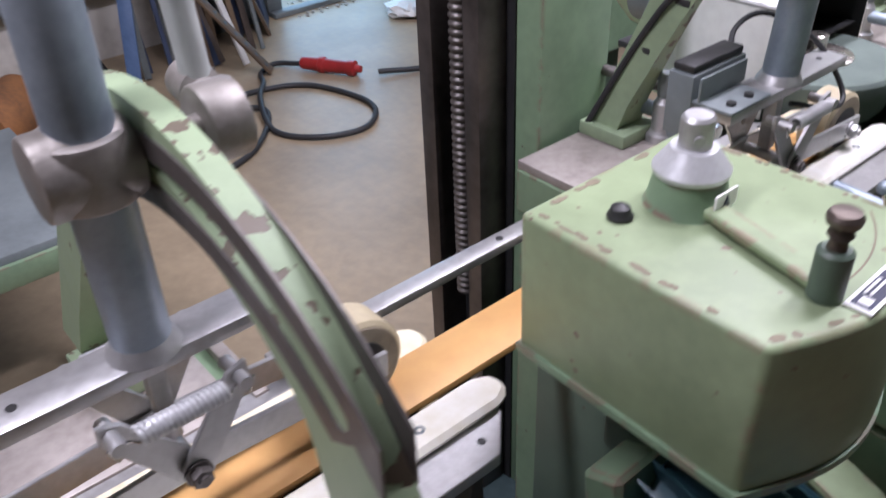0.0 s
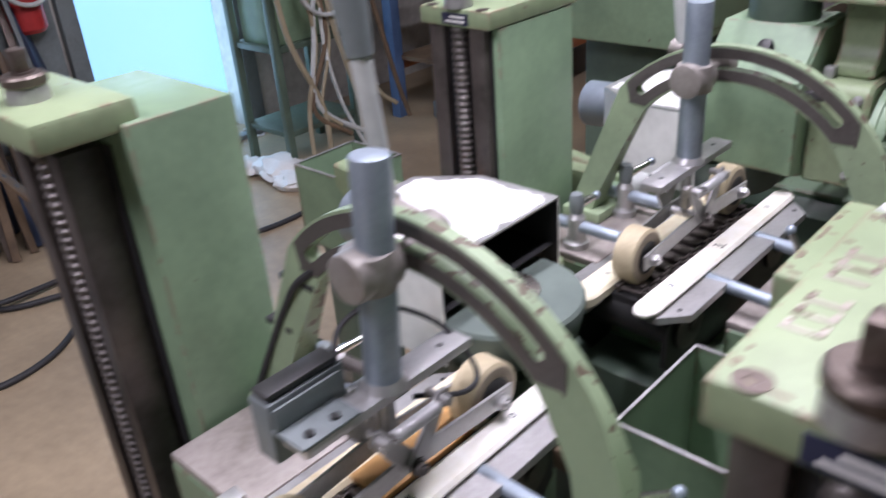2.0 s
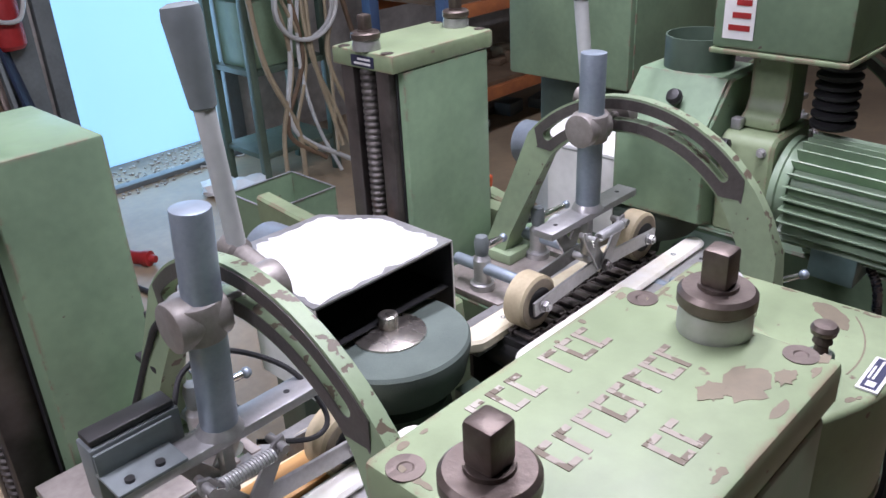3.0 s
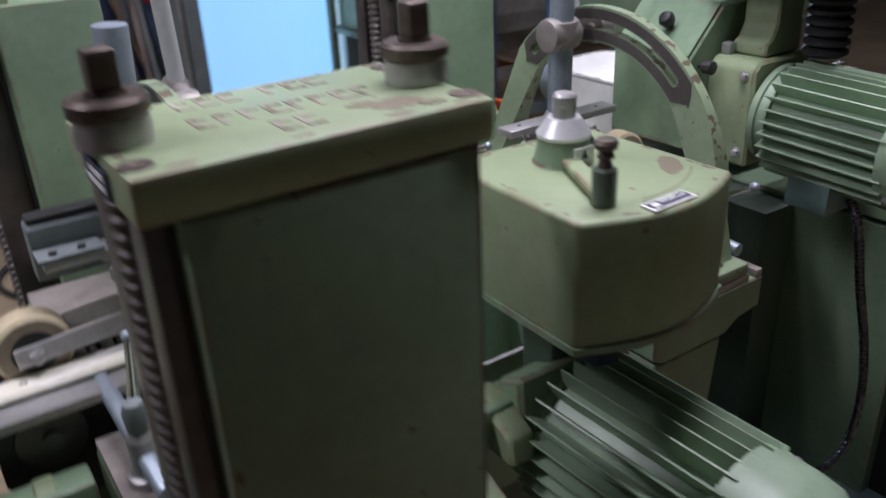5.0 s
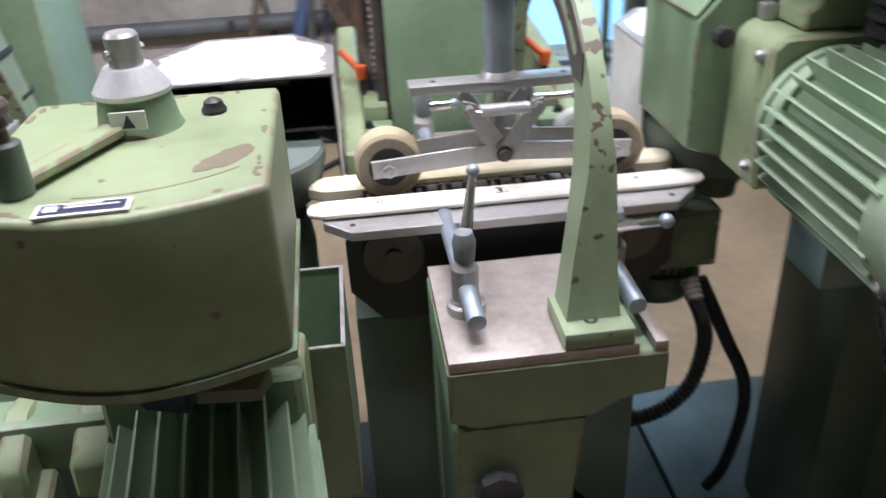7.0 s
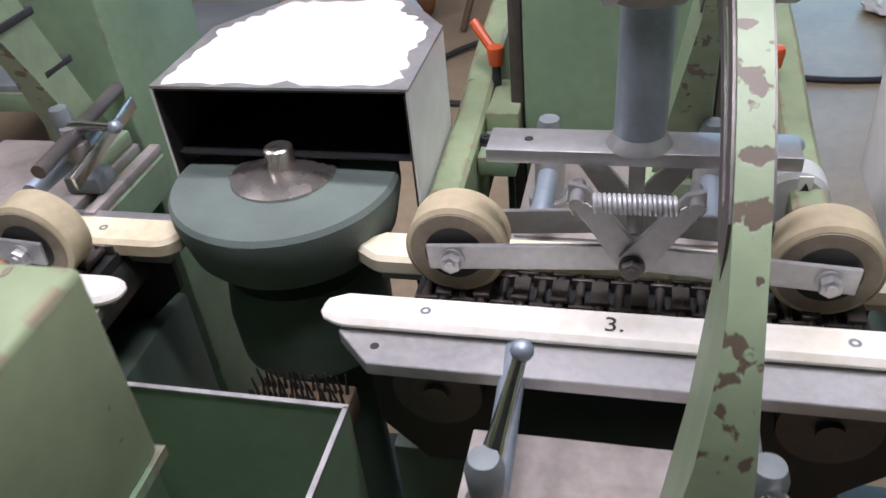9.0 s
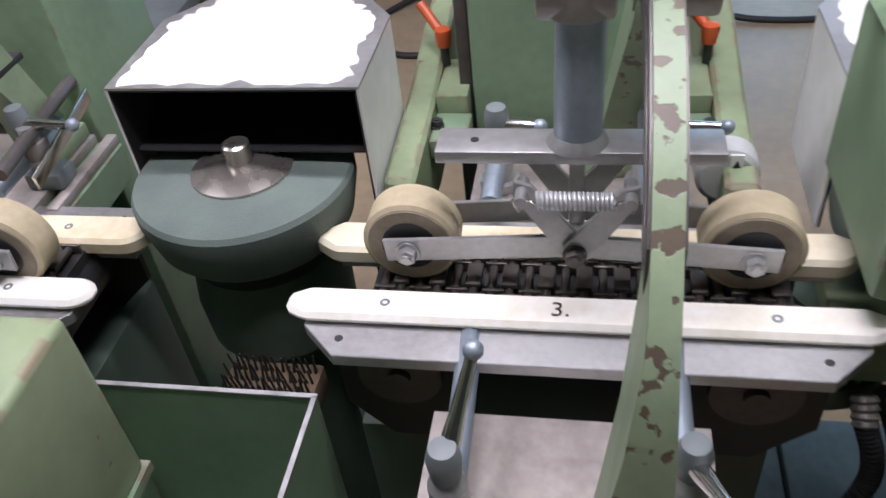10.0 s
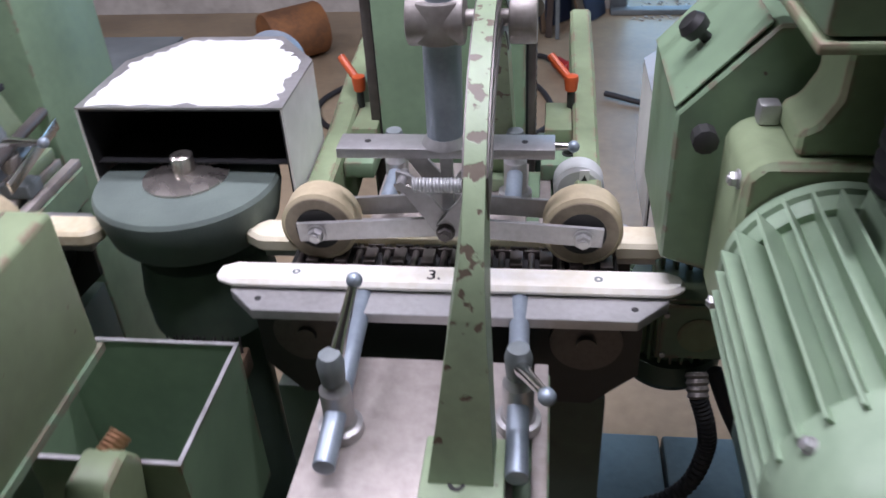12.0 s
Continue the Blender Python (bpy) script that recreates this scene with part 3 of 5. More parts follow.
# ---------------------------------------------------------------- columns
def column(cx, cyy, top, label, s, full=True, letters=False, screws=(-1, 1), lean=0.0):
    """Slide column: painted box, dark slideways at both ends with a lead screw, and a head plate."""
    hw, hd = (0.130, 0.075) if full else (0.145, 0.118)
    co = thing("slide_column", (cx, cyy, 0), label, "machine column", "slide columns")
    zt = top - 0.034
    lip = 0.022 if full else 0.137
    part("column_box", bx(B(), (cx - hw + lip, cyy - hd - (0.0074 if full else 0), 0.0), (cx + hw - 0.012 if full else cx + hw, cyy + hd, zt if full else top), 0.005), GREEN, co)
    for e in (-1, 1):
        if e > 0 and not full:
            continue
        x_in, x_out = cx + e * (hw - (lip if e < 0 else 0.012)), cx + e * (hw - ((0.002 if full else 0.076) if e < 0 else -0.003))
        xs = sorted((x_in, x_out))
        for yy in ((-0.064, 0.032) if full else (-0.050, 0.058)):
            part("slideway", bx(B(), (xs[0], cyy + yy, 0.05), (xs[1], cyy + yy + 0.034, zt), 0.002), WAYS, co, "oily dark slideway")
        gx = xs[1] - 0.004 if e < 0 else xs[0]
        part("groove", bx(B(), (gx, cyy - 0.068, 0.05), (gx + 0.004, cyy + 0.068, zt)), SOOT_SHADE, co)
        if e in screws:
            bm = B()
            sx = cx + e * (hw - (0.012 if full else 0.084))
            prof, zz = [], 0.55
            while zz < zt - 0.002:
                prof += [(zz, 0.0135), (zz + 0.0035, 0.0165), (zz + 0.007, 0.0165), (zz + 0.0105, 0.0135)]
                zz += 0.0125
            lathe(bm, (sx, cyy, 0), (0, 0, 1), prof, 18)
            part("lead_screw", bm, CAST, co, "greasy trapezoidal lead screw")
    if full:
        plate = part("head_plate", bx(B(), (cx - hw - 0.004, cyy - hd - 0.008, zt + 0.0005), (cx + hw + 0.004, cyy + hd + 0.008, top), 0.005), GREEN_TOP, co, "dusty green head plate with rust spots")
    else:
        plate = part("head_plate", bx(B(), (cx - hw + 0.035, cyy - hd + 0.012, top - 0.012), (cx + 0.02, cyy + hd + 0.004, top + 0.028), 0.007), GREEN_TOP, co, "dusty green head plate")
    zb = top if full else top + 0.028
    for e in screws:
        sx, sy = cx + e * (hw - (0.012 if full else 0.085)), cyy
        part("bearing_ring", lathe(B(), (sx, sy, zb), (0, 0, 1), [(0, 0.0255), (0.010, 0.0255), (0.018, 0.024), (0.019, 0.016)], 36), STEEL, plate)
        part("ring_nut", lathe(B(), (sx, sy, zb + 0.018), (0, 0, 1), [(0, 0.024), (0.003, 0.0268), (0.011, 0.0268), (0.014, 0.024), (0.0142, 0.014)], 40), RUSTY, plate, "rusty round ring nut")
        bm = lathe(B(), (sx, sy, zb + 0.029), (0, 0, 1), [(0, 0.014), (0.006, 0.0135)], 20)
        bx(bm, (sx - 0.0100, sy - 0.0100, zb + 0.034), (sx + 0.0100, sy + 0.0100, zb + 0.062), 0.0035)
        part("square_spindle", bm, RUSTY, plate, "worn square spindle end")
    if full:
        for px, py in ((-0.122, -0.059), (-0.122, 0.059), (0.122, -0.059), (0.122, 0.059)):
            part("screw", lathe(B(), (cx + px, cyy + py, zb - 0.0005), (0, 0, 1), [(0, 0.0115), (0.0012, 0.0115), (0.0013, 0.005), (0.0006, 0.004)], 22), RUSTY, plate)
    if not full:
        k = math.tan(radians(lean))
        co.matrix_basis = pose(cx - top * k, cyy, 0, 0, lean, 0)
        return co
    tag = part("maker_plate", bx(B(), (cx - hw - 0.0062, cyy - 0.035, top - 0.028), (cx - hw - 0.0042, cyy + 0.025, top - 0.008)), LABEL_B, plate, "small dark metal maker plate")
    for k in range(2):
        part("writing_bar", bx(B(), (cx - hw - 0.0070, cyy - 0.028, top - 0.024 + 0.008 * k), (cx - hw - 0.0063, cyy + 0.016 - 0.01 * k, top - 0.020 + 0.008 * k)), LABEL_W, tag)
    if letters:
        edge_chips([(cx - hw - 0.004, cyy - hd - 0.008), (cx + hw + 0.004, cyy - hd - 0.008), (cx + hw + 0.004, cyy + hd + 0.008), (cx - hw - 0.004, cyy + hd + 0.008)], top, plate, 31, 26)
        rg = random.Random(9)
        for n_, (ox, oy, sx_, sy_) in enumerate(((0.070, -0.046, 0.022, 0.015), (0.050, -0.034, 0.012, 0.008), (0.092, -0.062, 0.010, 0.006))):
            blot = [(cx + ox + sx_ * (0.75 + 0.5 * rg.random()) * math.cos(2 * math.pi * k / 24), cyy + oy + sy_ * (0.75 + 0.5 * rg.random()) * math.sin(2 * math.pi * k / 24)) for k in range(24)]
            part("rust_stain", prism(B(), blot, "z", top - 0.0002, top + 0.0003 + 0.0002 * n_), RUSTY_PALE, plate, "brown rust stain")
        rows = ((0.057, -0.062, (3, 3)), (0.002, -0.066, (8,)), (-0.042, -0.022, (2,)))
        rng = random.Random(4)
        for ry, rx, words in rows:
            px = cx + rx + 0.0
            for wlen in words:
                for _ in range(wlen):
                    w = 0.0125 + rng.random() * 0.003
                    bm = B()
                    bx(bm, (px, cyy + ry - 0.013, top), (px + 0.0042, cyy + ry + 0.013, top + 0.0006))
                    bx(bm, (px + 0.0046, cyy + ry + 0.008, top), (px + w, cyy + ry + 0.0128, top + 0.0006))
                    if rng.random() < 0.6:
                        bx(bm, (px + 0.0046, cyy + ry - 0.013, top), (px + w, cyy + ry - 0.0085, top + 0.0006))
                    part("letter_bar", bm, WORN_LETTER, plate)
                    px += 0.0185
                px += 0.016
    k = math.tan(radians(lean))
    co.matrix_basis = pose(cx - top * k, cyy, 0, 0, lean, 0)
    return co


def edge_chips(outline, top, parent, seed, count, inset=0.0085):
    """Small bare patches along the rim of a painted top."""
    rg = random.Random(seed)
    bm = B()
    n = len(outline)
    mid = Vector((sum(p[0] for p in outline) / n, sum(p[1] for p in outline) / n))
    lens = [(Vector(outline[(k + 1) % n]) - Vector(outline[k])).length for k in range(n)]
    for chip in range(count):
        k = rg.choices(range(n), lens)[0]
        p, q = Vector(outline[k]), Vector(outline[(k + 1) % n])
        at = p.lerp(q, rg.random())
        d = (q - p).normalized()
        inn = Vector((-d.y, d.x))
        if inn.dot(mid - at) < 0:
            inn = -inn
        at += inn * (inset + 0.003 * rg.random() ** 2)
        la, lb = 0.0025 + 0.009 * rg.random() ** 2, 0.0015 + 0.0025 * rg.random()
        pts = []
        for j in range(9):
            w = 2 * math.pi * j / 9
            v = at + d * la * math.cos(w) * (0.7 + 0.5 * rg.random()) + inn * lb * math.sin(w) * (0.7 + 0.5 * rg.random())
            pts.append((v.x, v.y))
        prism(bm, pts, "z", top - 0.0002 - 0.000005 * chip, top + 0.0002 + 0.000005 * chip)
    tagged(part("flaked_paint", bm, RUSTY_PALE, parent, "bare brown chips along the edge"), kind="stuff")


# ---------------------------------------------------------------- motor
def motor(th, p0, d, r, length, box_side=(0, 0, -1), paint=None):
    """Flange motor with cooling ribs: p0 flange middle, d its axis."""
    paint = paint or MOTOR_GREEN
    p0, d = Vector(p0), Vector(d).normalized()
    s = d.cross(Vector((0, 0, 1))).normalized()
    u = s.cross(d)
    part("flange", lathe(B(), p0, d, [(0, r * 0.97), (0.012, r * 0.97), (0.014, r * 0.92), (0.03, r * 0.88)], 40), paint, th)
    bm = lathe(B(), p0 + d * 0.02, d, [(0, r * 0.80), (length * 0.72, r * 0.80)], 40)
    a0, L = p0 + d * 0.028, length * 0.66
    for i in range(28):
        w = 2 * math.pi * (i + 0.5) / 28
        o = s * math.cos(w) + u * math.sin(w)
        t = d.cross(o) * 0.0024
        tip = 1.05 + 0.09 * abs(math.sin(2 * w))      # longer towards the corners
        q = [a0 + o * r * 0.78 - t, a0 + o * r * 0.78 + t, a0 + o * r * tip + t * 0.6, a0 + o * r * tip - t * 0.6]
        vs = [bm.verts.new(v) for v in q] + [bm.verts.new(v + d * L) for v in q]
        for f in ((0, 1, 2, 3), (7, 6, 5, 4), (0, 4, 5, 1), (1, 5, 6, 2), (2, 6, 7, 3), (3, 7, 4, 0)):
            bm.faces.new([vs[k] for k in f])
    bmesh.ops.recalc_face_normals(bm, faces=bm.faces)
    part("ribbed_frame", bm, paint, th, "green cast frame with cooling ribs")
    k = length * 0.70
    part("fan_cover", lathe(B(), p0 + d * k, d, [(0, r * 1.07), (0.05, r * 1.07), (length * 0.22, r * 1.03), (length * 0.27, r * 0.9), (length * 0.29, r * 0.72), (length * 0.295, r * 0.3)], 44), paint, th, "smooth green fan cover")
    for w in (0.6, 2.6, 4.2, 5.6):
        o = s * math.cos(w) + u * math.sin(w)
        part("cover_screw", hexbolt(B(), p0 + d * (k + 0.02) + o * r * 1.065, o, 0.009, 0.005), STEEL, th)
    b = Vector(box_side).normalized()
    m = Matrix.Translation(p0 + d * length * 0.36 + b * r * 1.15) @ d.to_track_quat("X", "Z").to_matrix().to_4x4()
    part("terminal_box", bx(B(), (-0.042, -0.042, -0.03), (0.042, 0.042, 0.03), 0.005, m), TEAL, th)


# ---------------------------------------------------------------- grinding heads in front
def belt_head(cx, cyy, top, mir, label):
    """Belt housing with a bulged front, hand crank and motor below. mir = 1 or -1 mirrors it along the line."""
    h = thing("grinding_head", (cx, cyy, top - 0.145), label, "grinding head", "grinding heads")
    pl = []
    for i in range(13):
        t = i / 12
        pl.append((cx + mir * (-0.113 + 0.228 * t), cyy - 0.146 - 0.034 * math.sin(math.pi * t)))
    pl += [(cx + mir * 0.110, cyy + 0.084), (cx - mir * 0.110, cyy + 0.084)]
    z0 = top - 0.143
    bm = B()
    prism(bm, pl if mir > 0 else pl[::-1], "z", z0, top, 0.0)
    low = [v for v in bm.verts if v.co.z < z0 + 0.01]
    for v in low:
        v.co.x = cx + (v.co.x - cx) * 0.985
    bmesh.ops.bevel(bm, geom=[e for e in bm.edges if len([f for f in e.link_faces]) == 2 and e.calc_face_angle(0) > 0.6], offset=0.006, segments=3, affect="EDGES", profile=0.5)
    body = part("belt_housing", bm, GREEN_TOP, h, "pale green sheet-steel housing with chipped edges")
    edge_chips(pl, top, body, 21 if mir > 0 else 22, 60 if mir < 0 else 34)
    part("bottom_rim", prism(B(), [(cx + (x - cx) * 1.012, cyy + (y - cyy) * 1.012) for x, y in (pl if mir > 0 else pl[::-1])], "z", z0 - 0.005, z0 + 0.003), GREEN, body)
    part("cone_base", lathe(B(), (cx, cyy, top), (0, 0, 1), [(0, 0.036), (0.004, 0.0335), (0.03, 0.029)], 36), GREEN, body)
    part("graduated_ring", lathe(B(), (cx, cyy, top + 0.03), (0, 0, 1), [(0, 0.031), (0.004, 0.0315), (0.022, 0.019), (0.0225, 0.012)], 40), DIAL, body, "bright graduated dial ring")
    part("spindle_end", lathe(B(), (cx, cyy, top + 0.052), (0, 0, 1), [(0, 0.0135), (0.024, 0.0135), (0.027, 0.011)], 28), STEEL, body)
    for a in (0.8, 3.9):
        part("set_screw", cy(B(), (cx + 0.0135 * math.cos(a), cyy + 0.0135 * math.sin(a), top + 0.063), (cx + 0.017 * math.cos(a), cyy + 0.017 * math.sin(a), top + 0.063), 0.004, seg=10), STEEL, body)
    arrow = part("index_tag", bx(B(), (cx - 0.014, cyy - 0.0352, top + 0.009), (cx + 0.014, cyy - 0.0332, top + 0.024)), LABEL_W, body, "white index tag with a blue arrow")
    part("arrow", prism(B(), [(cx - 0.005, top + 0.011), (cx + 0.005, top + 0.011), (cx, top + 0.022)], "y", cyy - 0.0358, cyy - 0.0353), LABEL_B, arrow)
    kx, ky = (cx - 0.060, cyy - 0.126) if mir > 0 else (cx - 0.037, cyy - 0.140)
    d = Vector((kx - cx, ky - cyy)).normalized()
    n = Vector((-d.y, d.x)) * 0.011
    a0, a1 = Vector((cx, cyy)) + d * 0.030, Vector((kx, ky))
    arm = part("crank_arm", prism(B(), [tuple(a0 - n), tuple(a1 - n * 0.9), tuple(a1 + n * 0.9), tuple(a0 + n)], "z", top + 0.004, top + 0.013, 0.002), GREEN_TOP, h, "green crank arm")
    part("boss", lathe(B(), (kx, ky, top + 0.001), (0, 0, 1), [(0, 0.0125), (0.037, 0.0125), (0.039, 0.010)], 24), GREEN_DARK, arm)
    part("pull_knob", lathe(B(), (kx, ky, top + 0.038), (0, 0, 1), [(0, 0.007), (0.010, 0.006), (0.013, 0.009), (0.02, 0.007), (0.022, 0.0112), (0.027, 0.0122), (0.031, 0.010), (0.032, 0.004)], 24), RUSTY, arm, "worn pull knob")
    bx_, by_ = cx + mir * 0.058, cyy + 0.022
    part("oil_cap", lathe(B(), (bx_, by_, top), (0, 0, 1), [(0, 0.0105), (0.003, 0.011), (0.006, 0.009), (0.010, 0.008), (0.013, 0.003)], 20), BLACK, body, "black oil cap")
    tx, ty = cx - 0.006, cyy - 0.163
    m = Matrix.Translation((tx, ty, top + 0.0015)) @ Matrix.Rotation(radians(1.5), 4, "Z")
    tag = part("label_plate", bx(B(), (-0.031, -0.010, -0.001), (0.031, 0.010, 0.001), 0, m), LABEL_W, body, "white label with dark writing")
    part("label_field", bx(B(), (-0.028, -0.007, 0.0012), (0.028, 0.007, 0.0016), 0, m), LABEL_B, tag)
    for k in range(3):
        part("writing_bar", bx(B(), (-0.025 + (0.013 if k else 0.0), -0.0045 + 0.004 * k, 0.0018), ((-0.016 if k == 0 else 0.024 - 0.012 * (k - 1)), (0.0035 if k == 0 else -0.0025 + 0.004 * k), 0.0021), 0, m), LABEL_W, tag)
    # carrier and motor below
    arc_pts = [(cx + r * math.cos(radians(w)), cyy + r * math.sin(radians(w))) for r, ws in ((0.143, range(-98, -46, 4)), (0.1413, range(-50, -101, -4))) for w in ws]
    part("scuff_line", prism(B(), arc_pts, "z", top, top + 0.0003), RUSTY_PALE, body, "curved scuff line in the paint")
    if mir > 0:
        rg = random.Random(5)
        blot = []
        for k in range(22):
            w = 2 * math.pi * k / 22
            u, v = (0.026 + 0.007 * rg.random()) * math.cos(w), (0.011 + 0.005 * rg.random()) * math.sin(w)
            blot.append((cx + 0.078 + u * 0.62 - v * 0.7, cyy - 0.089 + u * 0.75 + v * 0.6))
        part("bare_patch", prism(B(), blot, "z", top, top + 0.0003), RUSTY_PALE, body, "grey-brown patch of lost paint")
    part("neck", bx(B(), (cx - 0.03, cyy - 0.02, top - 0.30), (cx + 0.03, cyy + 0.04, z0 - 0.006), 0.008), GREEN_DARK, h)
    part("motor_bracket", prism(B(), [(cyy - 0.045, top - 0.40), (cyy + 0.0, top - 0.40), (cyy + 0.015, top - 0.27), (cyy - 0.03, top - 0.25)], "x", cx - 0.09, cx + 0.10, 0.006), GREEN, h)
    part("hinge_block", prism(B(), [(cx - 0.03, top - 0.225), (cx + 0.01, top - 0.235), (cx + 0.02, top - 0.15), (cx - 0.03, top - 0.15)], "y", cyy - 0.095, cyy - 0.03, 0.004), NAVY, h, "dark blue hinge block")
    for k in range(2):
        bm = B()
        lathe(bm, (cx - 0.015, cyy - 0.095, top - 0.170 - 0.024 * k), (0, -1, 0), [(0, 0.008), (0.010, 0.008), (0.013, 0.0055)], 18)
        part("chrome_screw", bm, CHROME, h)
    for k in range(2):
        part("hinge_lug", prism(B(), [(cx + 0.022, cyy - 0.11), (cx + 0.075, cyy - 0.115), (cx + 0.085, cyy - 0.09), (cx + 0.060, cyy - 0.085), (cx + 0.056, cyy - 0.06), (cx + 0.022, cyy - 0.06)], "z", top - 0.178 - 0.034 * k, top - 0.162 - 0.034 * k, 0.002), RUSTY_PALE, h, "bare brown hinge lug")
    motor(h, (cx + mir * 0.002, cyy + 0.0, top - 0.355), (mir * 0.10, -1, -0.07), 0.098, 0.37, (0.3, 0, -1), MOTOR_GREEN if mir > 0 else MOTOR_BLUE)
    # forked casting, yoke and worn parts round the motor foot
    for fx0, fx1 in ((-0.125, -0.085), (-0.195, -0.165)):
        prism_pts = [(cyy - 0.06, top - 0.35), (cyy - 0.02, top - 0.35), (cyy + 0.035, top - 0.315), (cyy + 0.035, top - 0.285), (cyy + 0.0, top - 0.28), (cyy - 0.03, top - 0.298), (cyy - 0.055, top - 0.31)]
        xs = sorted((cx + mir * fx0, cx + mir * fx1))
        part("fork", prism(B(), prism_pts, "x", xs[0], xs[1], 0.005), GREEN_TOP, h, "pale green forked casting")
    xs = sorted((cx - mir * 0.215, cx - mir * 0.15))
    part("slide_bar", prism(B(), [(cyy - 0.30, top - 0.48), (cyy - 0.30, top - 0.44), (cyy - 0.02, top - 0.335), (cyy - 0.02, top - 0.38)], "x", xs[0], xs[1], 0.004), GREEN_TOP, h)
    if mir > 0:
        prof = []
        for k in range(6):
            prof += [(0.005 * k, 0.0115), (0.005 * k + 0.002, 0.0130), (0.005 * k + 0.004, 0.0115)]
        part("threaded_stud", lathe(B(), (cx + 0.072, cyy + 0.075, top - 0.285), (0.25, 0.55, 0.25), [(-0.03, 0.0112), *prof], 24), COPPER, h, "coppery threaded stud")
        part("stud_lug", prism(B(), [(cyy - 0.02, top - 0.40), (cyy + 0.07, top - 0.40), (cyy + 0.095, top - 0.30), (cyy + 0.075, top - 0.27), (cyy + 0.03, top - 0.275)], "x", cx + 0.055, cx + 0.10, 0.004), GREEN_TOP, h, "pale green forked lug")
    part("grease_cup", lathe(B(), (cx - mir * 0.215, cyy + 0.0, top - 0.345), (0, 0, 1), [(0, 0.012), (0.005, 0.018), (0.03, 0.018), (0.034, 0.010), (0.05, 0.009)], 20), RUSTY, h, "rusty grease cup")
    part("foot_block", bx(B(), (cx - mir * 0.235 - 0.04, cyy - 0.26, top - 0.47), (cx - mir * 0.235 + 0.04, cyy - 0.19, top - 0.405), 0.005), GREEN_TOP, h)
    # slide and arm back to the column
    sx = cx - mir * 0.235
    part("slide_arm", bx(B(), (min(sx, cx - mir * 0.05), cyy - 0.02, top - 0.345), (max(sx, cx - mir * 0.05), cyy + 0.03, top - 0.285), 0.006), GREEN, h)
    return h


